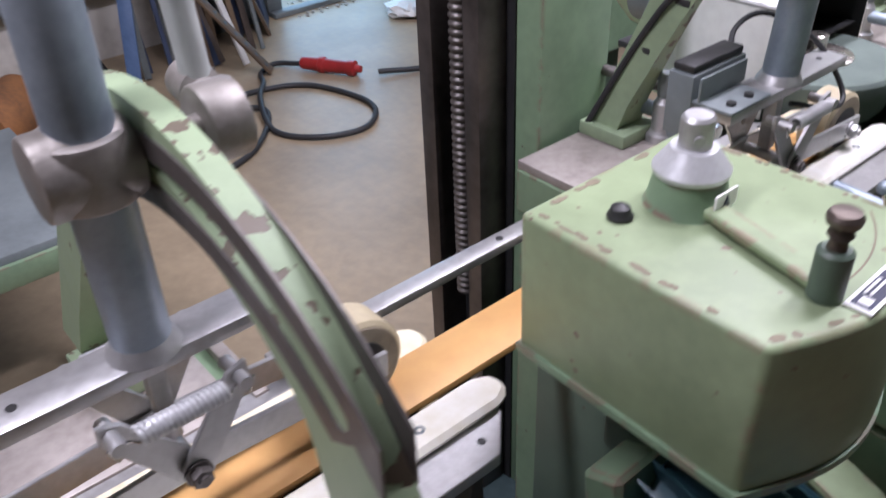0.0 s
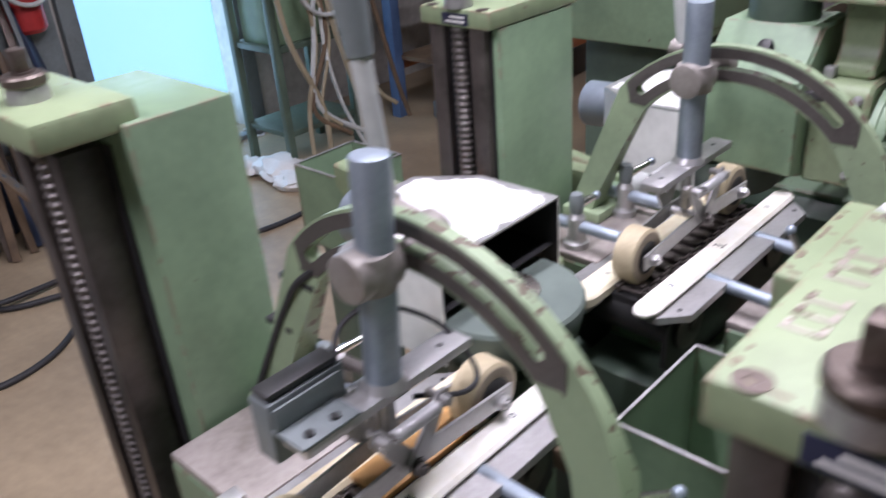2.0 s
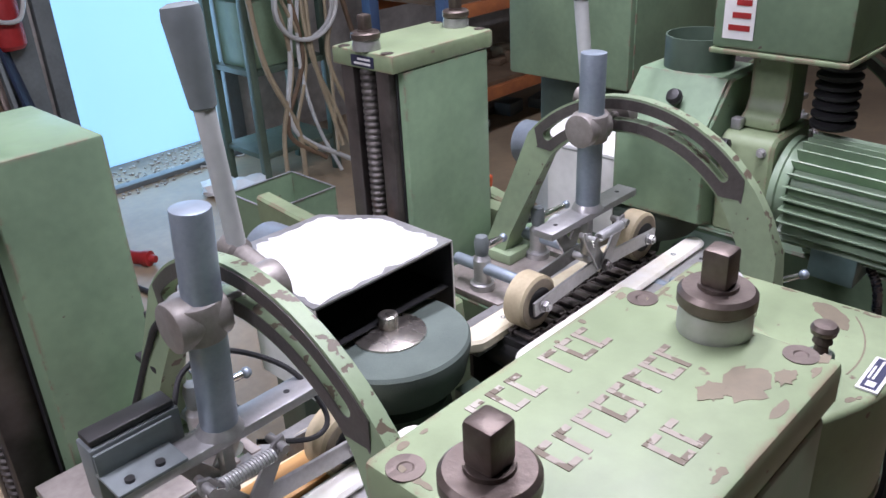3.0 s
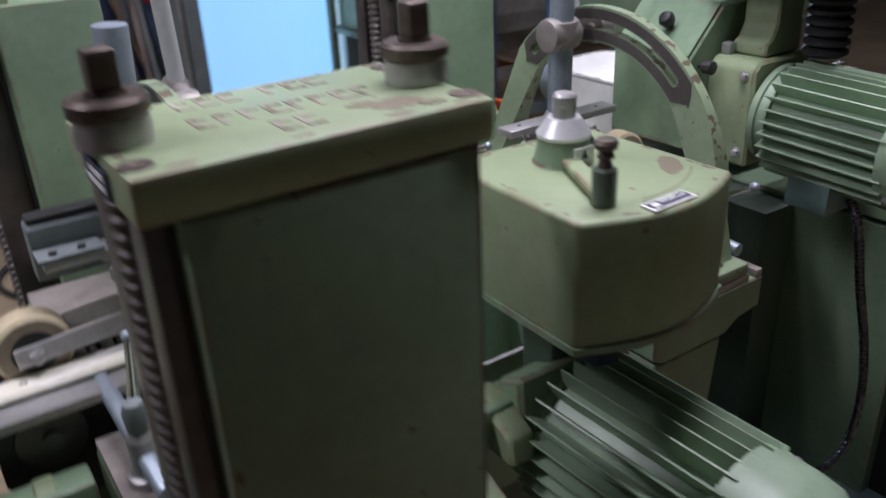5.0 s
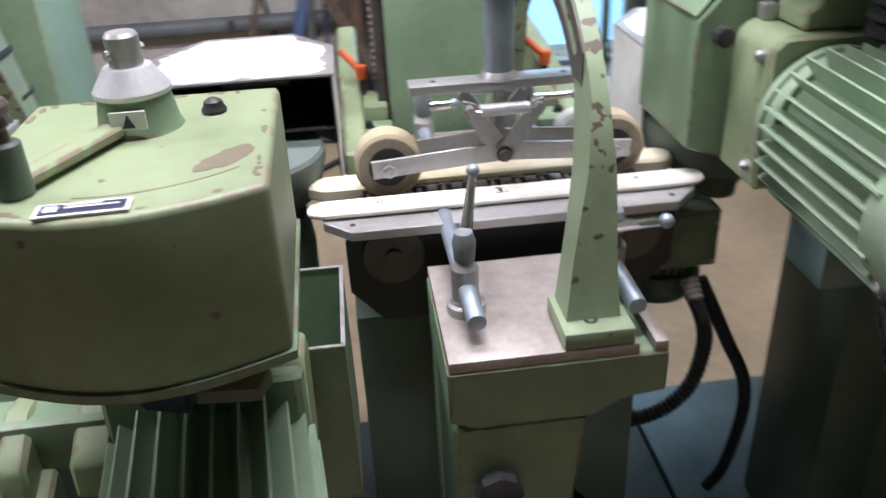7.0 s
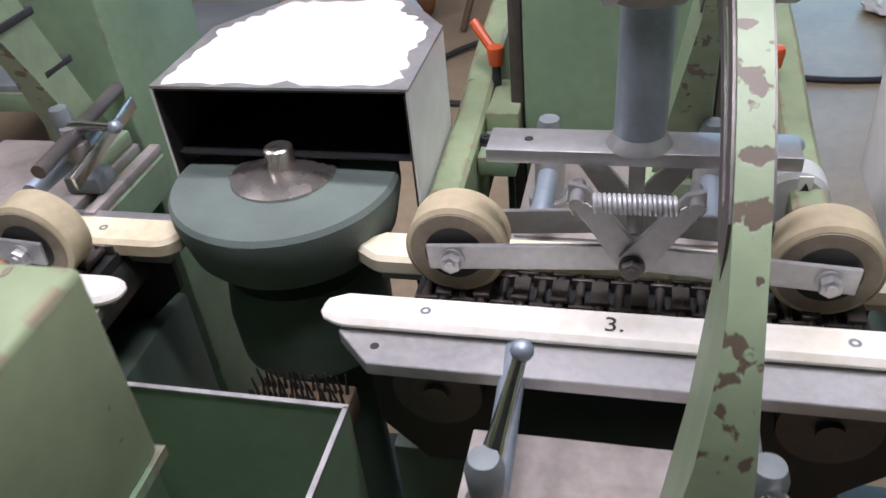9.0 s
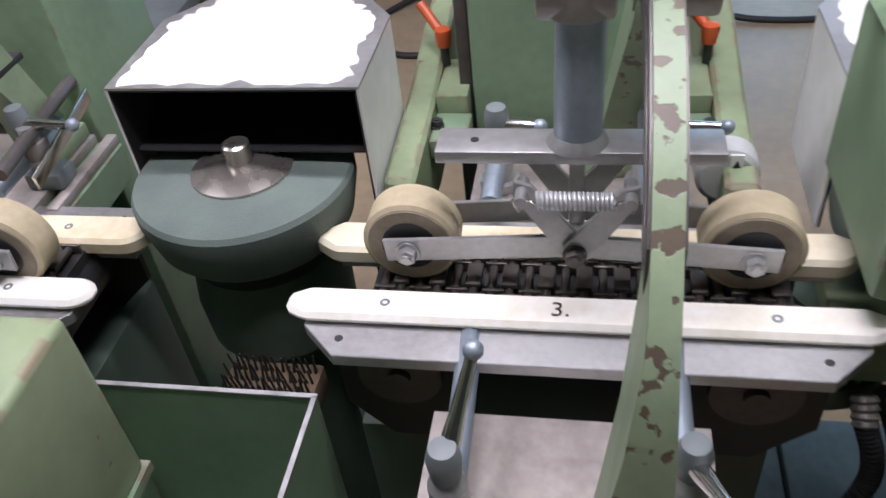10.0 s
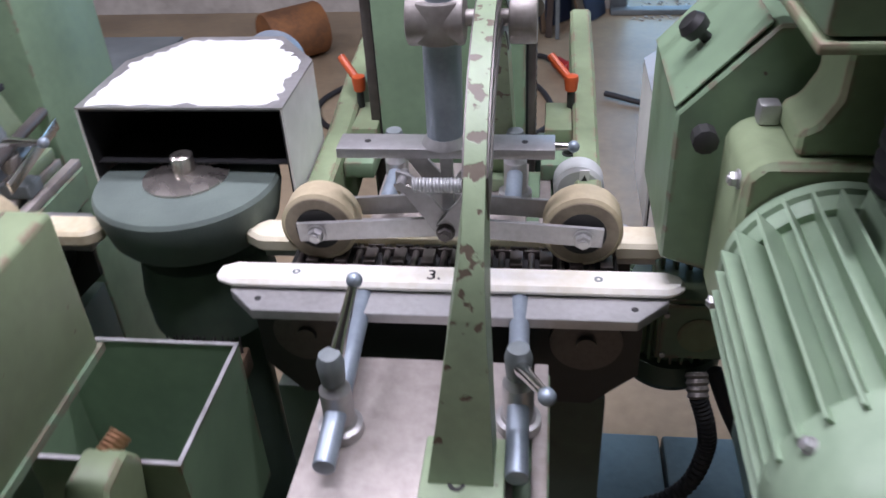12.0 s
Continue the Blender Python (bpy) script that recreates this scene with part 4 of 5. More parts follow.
# ---------------------------------------------------------------- rear heads with white guards
def rear_head(cx, mir, label, brush=True):
    """Abrasive wheel on a vertical spindle under an open white sheet guard, on a green swing arm."""
    h = thing("abrasive_wheel_head", (cx, 0.13, 0.0), label, "abrasive wheel", "rear abrasive heads")
    part("wheel", lathe(B(), (cx - 0.010, 0.140, 0.853), (0, 0, 1), [(0, 0.04), (0.0, 0.112), (0.012, 0.121), (0.055, 0.131), (0.070, 0.131), (0.076, 0.127), (0.078, 0.05)], 64), WHEEL, h, "grey-green abrasive cup wheel")
    part("flange", lathe(B(), (cx - 0.010, 0.140, 0.931), (0, 0, 1), [(0, 0.060), (0.003, 0.060), (0.011, 0.030), (0.012, 0.016), (0.034, 0.016), (0.036, 0.013)], 48), FLANGE, h, "polished steel wheel flange and nut")
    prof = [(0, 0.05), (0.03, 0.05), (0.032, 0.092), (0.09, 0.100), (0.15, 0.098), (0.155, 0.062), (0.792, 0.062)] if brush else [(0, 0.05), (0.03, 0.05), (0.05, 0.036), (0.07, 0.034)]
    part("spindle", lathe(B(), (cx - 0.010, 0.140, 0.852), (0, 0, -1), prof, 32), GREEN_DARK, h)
    x0, x1, y0, y1, zt, zb = cx - 0.147, cx + 0.147, 0.142, 0.41, 1.033, 0.86
    t = 0.003
    # roof: cut rear corners
    roof = [(x0, y0), (x1, y0), (x1, 0.31), (x1 - 0.072, y1), (x0 + 0.07, y1), (x0, 0.31)]
    shell = part("guard_roof", prism(B(), roof, "z", zt, zt + t), STEEL, h, "grey sheet-steel roof")
    rg = random.Random(int(abs(cx) * 1000))
    edge = []
    for (ax, ay), (bx2, by2) in zip(roof, roof[1:] + roof[:1]):
        for k in range(14):
            f = (k + 0.5) / 14
            px, py = ax + (bx2 - ax) * f, ay + (by2 - ay) * f
            inset = (0.004 if ay == by2 == y0 else 0.012) + 0.014 * rg.random() ** 2
            q = Vector((cx - px, 0.27 - py)).normalized() * inset
            edge.append((px + q.x, py + q.y))
    part("white_coat", prism(B(), edge, "z", zt + t, zt + t + 0.0007), ENAMEL, shell, "white coat torn along the edges")
    # black linings keep the inside of the guard dark
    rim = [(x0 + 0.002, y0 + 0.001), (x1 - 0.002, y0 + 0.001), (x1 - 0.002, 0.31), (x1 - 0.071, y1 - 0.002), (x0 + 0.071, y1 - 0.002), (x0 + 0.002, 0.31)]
    part("roof_lining", prism(B(), rim, "z", zt - 0.003, zt - 0.001), SOOT_SHADE, h)
    # black sheet added to darken the wheel's rear half behind the roof edge
    part("dark_sheet", prism(B(), [(x0 + 0.004, 0.152), (x1 - 0.004, 0.152), (x1 - 0.004, 0.308), (x1 - 0.072, y1 - 0.005), (x0 + 0.072, y1 - 0.005), (x0 + 0.004, 0.308)], "z", 0.9455, 0.9475), SOOT_SHADE, h, "added black sheet darkening the rear of the wheel")
    wall_pts = [(x1, y0), (x1, 0.31), (x1 - 0.072, y1), (x0 + 0.07, y1), (x0, 0.31), (x0, y0)]
    for k, (a, b) in enumerate(zip(wall_pts, wall_pts[1:])):
        d = Vector((b[0] - a[0], b[1] - a[1])).normalized()
        n = Vector((-d.y, d.x)) * t
        q = [a, b, (b[0] + n.x, b[1] + n.y), (a[0] + n.x, a[1] + n.y)]
        part("guard_side", prism(B(), q, "z", zb, zt - 0.0005), ENAMEL, h, "white sheet side")
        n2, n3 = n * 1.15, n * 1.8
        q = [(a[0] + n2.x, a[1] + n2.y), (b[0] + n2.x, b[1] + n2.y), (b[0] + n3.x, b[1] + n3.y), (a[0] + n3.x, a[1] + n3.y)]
        part("side_lining", prism(B(), q, "z", zb, zt - 0.004), SOOT_SHADE, h)
    # suction mouth in the back wall: pale disc paints the brightness seen through it
    part("mouth_disc", lathe(B(), (cx + 0.0, y1 - 0.009, 0.945), (0, -1, 0), [(0, 0.06), (0.004, 0.06), (0.0041, 0.048), (0.001, 0.046)], 36), ZINC, h, "pale disc standing in for the bright suction opening")
    part("duct", cy(B(), (cx + 0.02, y1 + 0.004, 0.96), (cx + 0.02, y1 + 0.10, 0.955), 0.055, seg=32), ZINC, h, "round suction duct stub")
    if not brush:
        return h
    part("brush_block", bx(B(), (cx + mir * 0.01 - 0.06, -0.045, 0.66), (cx + mir * 0.01 + 0.06, 0.045, 0.70), 0.004), OLD_WOOD, h, "wooden brush block")
    bm = B()
    rng = random.Random(7)
    for i in range(16):
        for j in range(5):
            px, py = cx + mir * 0.01 - 0.052 + 0.007 * i, -0.034 + 0.016 * j
            cy(bm, (px, py, 0.70), (px + rng.uniform(-.004, .004), py + rng.uniform(-.004, .004), 0.728), 0.0022, 0.0012, 6)
    part("bristles", bm, BLACK, h, "short black bristles")
    return h


def swing_arm(cx, s, col_x, label):
    """Green arm from the rear column past the bed, with an orange clamp lever."""
    a = thing("swing_arm", (cx, 0.40, 0.0), label, "machine arm", "rear arms")
    pts = [(0.15, 0.81), (0.30, 0.79), (0.64, 0.83), (0.74, 0.91), (0.74, 0.965), (0.50, 0.945), (0.33, 0.915), (0.16, 0.90)]
    part("arm_body", prism(B(), pts, "x", min(cx - s * 0.041, cx - s * 0.003), max(cx - s * 0.041, cx - s * 0.003), 0.005), GREEN_TOP, a, "pale green cast arm")
    part("arm_support", bx(B(), (min(cx, col_x), 0.44, 0.0), (max(cx, col_x), 0.55, 0.80), 0.006), GREEN_DARK, a)
    part("clamp_block", bx(B(), (cx - 0.002 if s > 0 else cx - 0.040, 0.32, 0.86), (cx + 0.040 if s > 0 else cx + 0.002, 0.42, 0.918), 0.003), GREEN_TOP, a)
    part("lug", bx(B(), (cx - 0.002 if s > 0 else cx - 0.045, 0.25, 0.868), (cx + 0.045 if s > 0 else cx + 0.002, 0.318, 0.895), 0.003), GREEN, a)
    part("bolt", hexbolt(B(), (cx + s * 0.004, 0.285, 0.895), (0, 0, 1), 0.013, 0.008), BLACK, a)
    c = Vector((cx, 0.402, 0.935))
    part("lever_stud", cy(B(), c - Vector((0, 0, 0.03)), c + Vector((0, 0, 0.012)), 0.006, seg=14), BLACK, a)
    m = Matrix.Translation(c + Vector((0, 0, 0.012)))
    lv = part("lever_hub", lathe(B(), m.translation, (0, 0, 1), [(0, 0.0095), (0.018, 0.0115), (0.024, 0.0105), (0.026, 0.005)], 20), ORANGE, a, "orange plastic clamp lever")
    d = Vector((-0.55, 0.55, 0.5)).normalized()
    q = m.translation + Vector((0, 0, 0.014))
    part("lever_grip", sweep(B(), [q, q + d * 0.02, q + d * 0.04, q + d * 0.056], 0.0068, 10), ORANGE, lv)
    return a


def dial_cone(x, y, z):
    d = thing("index_dial", (x, y, z), "grey round index dial with a white arrow tag", "dial")
    part("drum", lathe(B(), (x, y, z), (0, -1, 0), [(0, 0.036), (0.03, 0.036), (0.034, 0.03)], 32), LIGHT_GREY, d)
    t = part("tag", bx(B(), (x + 0.0, y - 0.037, z + 0.005), (x + 0.014, y - 0.0345, z + 0.034)), LABEL_W, d)
    part("arrow", prism(B(), [(x + 0.002, z + 0.016), (x + 0.012, z + 0.016), (x + 0.007, z + 0.027)], "y", y - 0.0378, y - 0.0372), INK, t)
    return d


def hood_head():
    """Wheel hood with bevelled top, motor plate and large motor, on the next front column."""
    h = thing("hooded_grinding_head", (0.36, -0.1, 0.0), "green wheel hood with a ribbed motor and round suction collar", "grinding head", "grinding heads")
    x0, x1, zb, zt = 0.246, 0.47, 0.925, 1.213
    pts = [(x0, zb + 0.022), (x0 + 0.065, zb), (x1, zb), (x1, zt), (x0 + 0.085, zt), (x0, 1.122)]
    bm = prism(B(), pts, "y", -0.056, 0.14, 0.003)
    hood = part("hood", bm, GREEN, h, "green sheet-metal wheel hood")
    d = Vector((0.085, 0.093)).normalized()
    n = Vector((-d.y, d.x)) * 0.003
    part("flap", prism(B(), [(x0 + 0.002 + n.x, 1.124 + n.y), (x0 + 0.083 + n.x, zt - 0.001 + n.y), (x0 + 0.083 + 2 * n.x, zt - 0.001 + 2 * n.y), (x0 + 0.002 + 2 * n.x, 1.124 + 2 * n.y)], "y", -0.051, 0.135, 0.0008), GREEN, hood, "bevelled hinged flap")
    kc = Vector((0.286, 0.026, 1.166))
    kd = Vector((-d.y, 0, d.x))
    part("flap_knob", lathe(B(), kc, kd, [(0, 0.006), (0.016, 0.006), (0.018, 0.014), (0.028, 0.016), (0.036, 0.012), (0.038, 0.004)], 24), BLACK, hood, "black ball knob")
    part("side_knob", lathe(B(), (0.272, -0.056, 1.107), (0, -1, 0), [(0, 0.005), (0.012, 0.005), (0.014, 0.013), (0.032, 0.013), (0.034, 0.009)], 10), BLACK, hood, "black star knob")
    bm = lathe(B(), (0.400, 0.05, zt), (0, 0, 1), [(0, 0.068), (0.062, 0.068), (0.062, 0.065), (0.004, 0.065), (0.0042, 0.02)], 48)
    part("suction_collar", bm, GREEN_DARK, hood, "round sheet-metal suction collar")
    # motor plate and motor
    part("motor_plate", prism(B(), [(x0 + 0.049, 0.925), (x1 - 0.01, 0.925), (x1 - 0.01, 1.124), (x0 + 0.065, 1.124), (x0 + 0.049, 1.108)], "y", -0.163, -0.058, 0.006), GREEN_TOP, h, "chipped green motor plate")
    part("square_stud", bx(B(), (x0 + 0.072, -0.086, 1.124), (x0 + 0.092, -0.066, 1.146), 0.003), STEEL, h)
    for zz in (0.953, 1.098):
        part("plate_bolt", hexbolt(B(), (x0 + 0.049, -0.142, zz), (-1, 0, 0), 0.013, 0.007), STEEL, h)
    motor(h, (0.378, -0.165, 1.018), (0.0, -1, -0.03), 0.097, 0.36, (-0.35, 0.0, -1))
    # arm up to the carriage of the column
    part("yoke", prism(B(), [(0.365, 1.275), (0.365, 1.18), (0.352, 1.155), (0.338, 1.148), (0.338, 1.125), (0.44, 1.125), (0.44, 1.275)], "y", -0.150, -0.075, 0.004), GREEN_TOP, h, "pale green cast yoke")
    for k in range(8):
        part("bellows_fold", lathe(B(), (0.420, -0.215, 1.127 + 0.018 * k), (0, 0, 1), [(0, 0.030), (0.006, 0.040), (0.012, 0.040), (0.018, 0.030)], 24), RUBBER, h)
    ub = part("upper_housing", bx(B(), (0.302, -0.265, 1.276), (0.86, -0.02, 1.66), 0.008), GREEN, h, "large green upper housing")
    part("bottom_lip", bx(B(), (0.299, -0.268, 1.266), (0.863, -0.017, 1.2755), 0.003), GREEN_TOP, ub)
    pp = part("paper_sign", bx(B(), (0.3000, -0.098, 1.295), (0.3012, -0.041, 1.37)), LABEL_W, ub, "white paper sign with red print")
    for k in range(3):
        part("writing_bar", bx(B(), (0.2992, -0.091, 1.31 + 0.022 * k), (0.2999, -0.051 - 0.006 * k, 1.320 + 0.022 * k)), RED, pp)
    return h


def ribbed_hose(name, pts, r, mat, label, at, ribs=0.002, n=60):
    line = smooth_line(pts, 14)
    t = thing(name, at, label, "hose")
    # even steps along the line
    dense = [line[0]]
    for a, b in zip(line, line[1:]):
        k = max(1, int((b - a).length / 0.0045))
        for i in range(1, k + 1):
            dense.append(a.lerp(b, i / k))
    part("tube", sweep(B(), dense, r, 12, ribs), mat, t)
    return t


# ---------------------------------------------------------------- place the line
for x0, lab in ((-2 * P, "green cast station base with stained bed plates"), (-P, "green cast station base with stained bed plates"), (0.0, "green cast station base beside the conduit hose")):
    station_base(x0, lab)
    conveyor(x0)
for x0, tx in ((-2 * P, ""), (-P, "4"), (0.0, "3.")):
    guide(x0, -1, tx)
    guide(x0, 1)
for x0, back, lift in ((-2 * P - 0.02, 0.042, 0.012), (-P, 0.0, 0.0), (0.0, 0.0, 0.0), (P, 0.0, 0.0)):
    arch(x0, back, lift)
carriage(-1.558, 0.0, 0.0, 0.02)
carriage(-P + 0.006, -0.035, 0.008)
carriage(0.0, 0.0)
carriage(P, 0.0)
# next station, seen at its near end only
station_base(P, "green cast station base, partly hidden by the hooded head")

for x0 in (-2 * P, -P, 0.0):
    for px, py, tip in ((x0 - 0.092, -0.235, (x0 - 0.071, -0.182, 0.987)), (x0 + 0.095, -0.215, (x0 + 0.123, -0.309, 0.962))):
        clamp_post(px, py, tip, (px - 0.004, -0.056, 0.886), (px + 0.002, -0.312, 0.868))
    for px, ball_x in ((x0 - 0.095, x0 - 0.045), (x0 + 0.075, x0 + 0.155)):
        if px > -1.2 and not -0.95 < px < -0.8:
            clamp_post(px, 0.20, (ball_x, 0.19, 0.945), (px, 0.105, 0.912), (px, 0.265, 0.912), 0.868)

column(-0.765, -0.514, 1.321, "tall green slide column with lettered head plate", -1, letters=True)
column(-0.837, 0.438, 1.312, "tall green slide column with dark slideways", 1, full=False, screws=(-1,))
column(-0.033, 0.414, 1.307, "tall green slide column behind the conveyor", 1)
column(0.80, -0.36, 1.28, "tall dark green slide column beside the hooded head", -1)
belt_head(-0.381, -0.398, 1.161, 1, "pale green belt housing with crank and ribbed motor")
belt_head(-1.155, -0.140, 1.092, -1, "pale green belt housing with chipped edges and crank")
rear_head(-0.378, 1, "grey-green cup wheel under a white sheet guard")
rear_head(0.40, -1, "abrasive wheel under a white guard beside the hood", False)
swing_arm(-0.187, 1, -0.12, "pale green rear arm with orange clamp lever")
swing_arm(0.155, -1, 0.10, "pale green rear arm with orange lever beside dial")
dial_cone(0.165, 0.228, 0.885)
hood_head()


def bin_box(x0, x1, y0, y1, z0, z1, label):
    b = thing("dust_bin", ((x0 + x1) / 2, (y0 + y1) / 2, z0), label, "metal bin", "dust bins")
    t = 0.003
    # bottom darker green than the sides
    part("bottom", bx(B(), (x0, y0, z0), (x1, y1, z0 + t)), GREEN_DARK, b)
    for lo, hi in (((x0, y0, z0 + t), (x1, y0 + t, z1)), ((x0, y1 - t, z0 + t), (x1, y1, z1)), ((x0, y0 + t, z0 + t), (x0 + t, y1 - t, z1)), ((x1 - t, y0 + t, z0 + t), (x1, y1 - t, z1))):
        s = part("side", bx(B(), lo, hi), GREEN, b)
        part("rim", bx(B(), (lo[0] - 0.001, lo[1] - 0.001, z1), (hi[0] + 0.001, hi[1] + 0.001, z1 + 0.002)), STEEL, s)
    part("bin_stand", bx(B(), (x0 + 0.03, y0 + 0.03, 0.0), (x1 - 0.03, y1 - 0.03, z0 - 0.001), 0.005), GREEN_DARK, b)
    return b


bin_box(-0.475, -0.241, -0.307, -0.122, 0.62, 0.853, "open green sheet-metal dust bin with bright rim")
bin_box(-0.135, 0.06, 0.83, 1.012, 0.66, 0.871, "green sheet-metal bin standing behind the line")

# workpiece lying through the first two stations
wp = thing("workpiece_board", (-1.1, YC, 0.886), "long orange softwood board on the conveyor", "wooden board")
part("board", bx(B(), (-1.90, YC - 0.032, 0.889), (-1.06, YC + 0.030, 0.8985), 0.001), WOOD, wp)
w2 = thing("workpiece_board", (-0.65, YC, 0.886), "short orange softwood board under the pressure rollers", "wooden board")
part("board", bx(B(), (-0.80, YC - 0.032, 0.889), (-0.60, YC + 0.030, 0.8985), 0.001), WOOD, w2)

# finned motor with junction box and hoses behind the third station
jb = thing("motor_junction", (0.315, 0.16, 0.0), "small finned motor with a pale green junction box", "motor")
part("box", bx(B(), (0.282, 0.103, 0.655), (0.392, 0.215, 0.764), 0.004), GREEN_TOP, jb)
part("cover", bx(B(), (0.286, 0.0985, 0.660), (0.388, 0.1025, 0.758), 0.001), GREEN, jb)
part("cover_ring", lathe(B(), (0.340, 0.098, 0.705), (0, -1, 0), [(0, 0.030), (0.0015, 0.030), (0.0016, 0.027)], 30), GREEN_TOP, jb)
for cx_, cz_ in ((0.292, 0.667), (0.382, 0.667), (0.292, 0.741), (0.382, 0.741)):
    part("screw", cy(B(), (cx_, 0.0985, cz_), (cx_, 0.095, cz_), 0.004, seg=10), STEEL, jb)
for k in range(5):
    part("fin", bx(B(), (0.290 + 0.020 * k, 0.175, 0.764), (0.295 + 0.020 * k, 0.21, 0.782), 0.0008), GREEN_TOP, jb)
part("motor_body", lathe(B(), (0.315, 0.185, 0.74), (0, 0, -1), [(0, 0.066), (0.105, 0.066), (0.108, 0.080), (0.145, 0.080), (0.165, 0.066), (0.17, 0.03)], 36), GREEN_DARK, jb)
for k in range(30):
    w = 2 * math.pi * k / 30
    part("rib", bx(B(), (0.064, -0.0018, 0.64), (0.079, 0.0018, 0.735), 0.0005, Matrix.Translation((0.315, 0.185, 0)) @ Matrix.Rotation(w, 4, "Z")), GREEN, jb)
part("carrier", bx(B(), (0.16, 0.20, 0.66), (0.25, 0.27, 0.74), 0.004), GREEN_DARK, jb)
part("gland", lathe(B(), (0.345, 0.098, 0.635), (0.05, -0.55, -0.6), [(0, 0.014), (0.006, 0.0175), (0.010, 0.0145), (0.016, 0.0175), (0.020, 0.0145), (0.026, 0.0175), (0.030, 0.0145), (0.036, 0.0165), (0.04, 0.01)], 20), CLAMP, jb, "grey-brown cable gland")
ribbed_hose("conduit_hose", [(0.348, 0.074, 0.607), (0.362, 0.06, 0.565), (0.368, 0.06, 0.51), (0.35, 0.06, 0.43), (0.30, 0.06, 0.38), (0.23, 0.06, 0.365), (0.16, 0.06, 0.37)], 0.0125, RUBBER, "black corrugated conduit hose", (0.35, 0.06, 0.36))
ribbed_hose("cable_hose", [(0.375, 0.12, 0.62), (0.40, 0.10, 0.56), (0.435, 0.10, 0.485), (0.475, 0.10, 0.40), (0.49, 0.11, 0.30), (0.48, 0.13, 0.15), (0.46, 0.15, 0.075)], 0.0125, RUBBER, "thick black rubber cable running to the floor", (0.46, 0.15, 0.06), 0.0)
ribbed_hose("armoured_hose", [(0.366, -0.34, 0.90), (0.372, -0.36, 0.85), (0.42, -0.36, 0.715), (0.482, -0.36, 0.56), (0.515, -0.36, 0.42), (0.50, -0.36, 0.31), (0.43, -0.36, 0.27), (0.34, -0.36, 0.31), (0.22, -0.35, 0.41), (0.12, -0.34, 0.50), (0.02, -0.28, 0.57)], 0.0078, ARMOUR, "dark armoured conduit hose", (0.3, -0.35, 0.4), 0.0018)

# clamping levers with grips, screwed into the clamp of each arch
for lx, y, lab in ((-1.445, 0.032, "grey clamp lever standing behind the first arch"), (-0.668, -0.003, "grey clamp lever with a dark rubber grip"), (0.10, 0.032, "thin grey clamp lever behind the pole")):
    lv = thing("clamp_lever", (lx, y + 0.07, 1.2), lab, "lever", "clamp levers")
    part("boss", lathe(B(), (lx, y + 0.018, 1.197), (0, 0.07, 0.012), [(0, 0.013), (0.05, 0.013), (0.055, 0.018), (0.078, 0.018), (0.08, 0.012)], 22), CLAMP, lv)
    part("rod", cy(B(), (lx, y + 0.074, 1.200), (lx, y + 0.096, 1.385), 0.0115, 0.0125, seg=20), LIGHT_GREY, lv)
    part("grip", lathe(B(), (lx, y + 0.0955, 1.378), (0, 0.012, 0.10), [(0, 0.012), (0.003, 0.0155), (0.05, 0.019), (0.10, 0.0225), (0.112, 0.021), (0.116, 0.012)], 24), GREY, lv, "dark grey rubber grip")

# flat bar that bridges the first two stations behind the guides
fb = thing("bridge_bar", (-1.15, 0.135, 0.9), "long scuffed flat steel bar bridging two stations", "steel bar")
part("bar", bx(B(), (-1.42, 0.128, 0.884), (-0.90, 0.152, 0.896), 0.001), STEEL, fb)
for hx in (-1.10, -0.95):
    part("hole", cy(B(), (hx, 0.14, 0.8955), (hx, 0.14, 0.8966), 0.005, seg=12), BLACK, fb)

# ---------------------------------------------------------------- floor things behind
cab = thing("power_cable", (-0.2, 2.7, 0), "black rubber power cable looped on the floor", "cable")
part("cable", sweep(B(), smooth_line([(-0.72, 3.66, 0.75), (-0.62, 3.6, 0.3), (-0.52, 3.52, 0.013), (-0.58, 3.03, 0.013), (-0.48, 2.665, 0.013), (-0.244, 2.53, 0.02), (-0.25, 2.4, 0.013), (-0.443, 2.188, 0.013), (-0.645, 2.118, 0.013), (-0.783, 2.169, 0.013), (-0.856, 2.333, 0.013), (-0.822, 2.492, 0.013), (-0.633, 2.673, 0.03), (-0.405, 2.658, 0.035), (-0.114, 2.683, 0.013), (0.064, 2.579, 0.013), (0.144, 2.316, 0.013), (0.111, 2.147, 0.013), (-0.025, 2.05, 0.013), (-0.2, 2.117, 0.013), (-0.29, 2.289, 0.013), (-0.2, 2.548, 0.035), (-0.08, 2.734, 0.02), (-0.02, 2.86, 0.013), (0.08, 2.90, 0.02), (0.16, 2.78, 0.03)], 8), 0.012, 10), RUBBER, cab)
part("cable_tail", sweep(B(), smooth_line([(0.36, 2.46, 0.025), (0.6, 2.36, 0.013), (0.95, 2.39, 0.013), (1.3, 2.64, 0.013)], 10), 0.012, 10), RUBBER, cab)
plug = part("plug", lathe(B(), (0.155, 2.79, 0.035), (0.16, -0.29, 0), [(0, 0.015), (0.01, 0.028), (0.10, 0.032), (0.105, 0.038), (0.125, 0.038), (0.13, 0.032), (0.24, 0.03), (0.25, 0.036), (0.28, 0.036), (0.285, 0.02), (0.31, 0.016)], 24), RED, cab, "red industrial plug and socket")

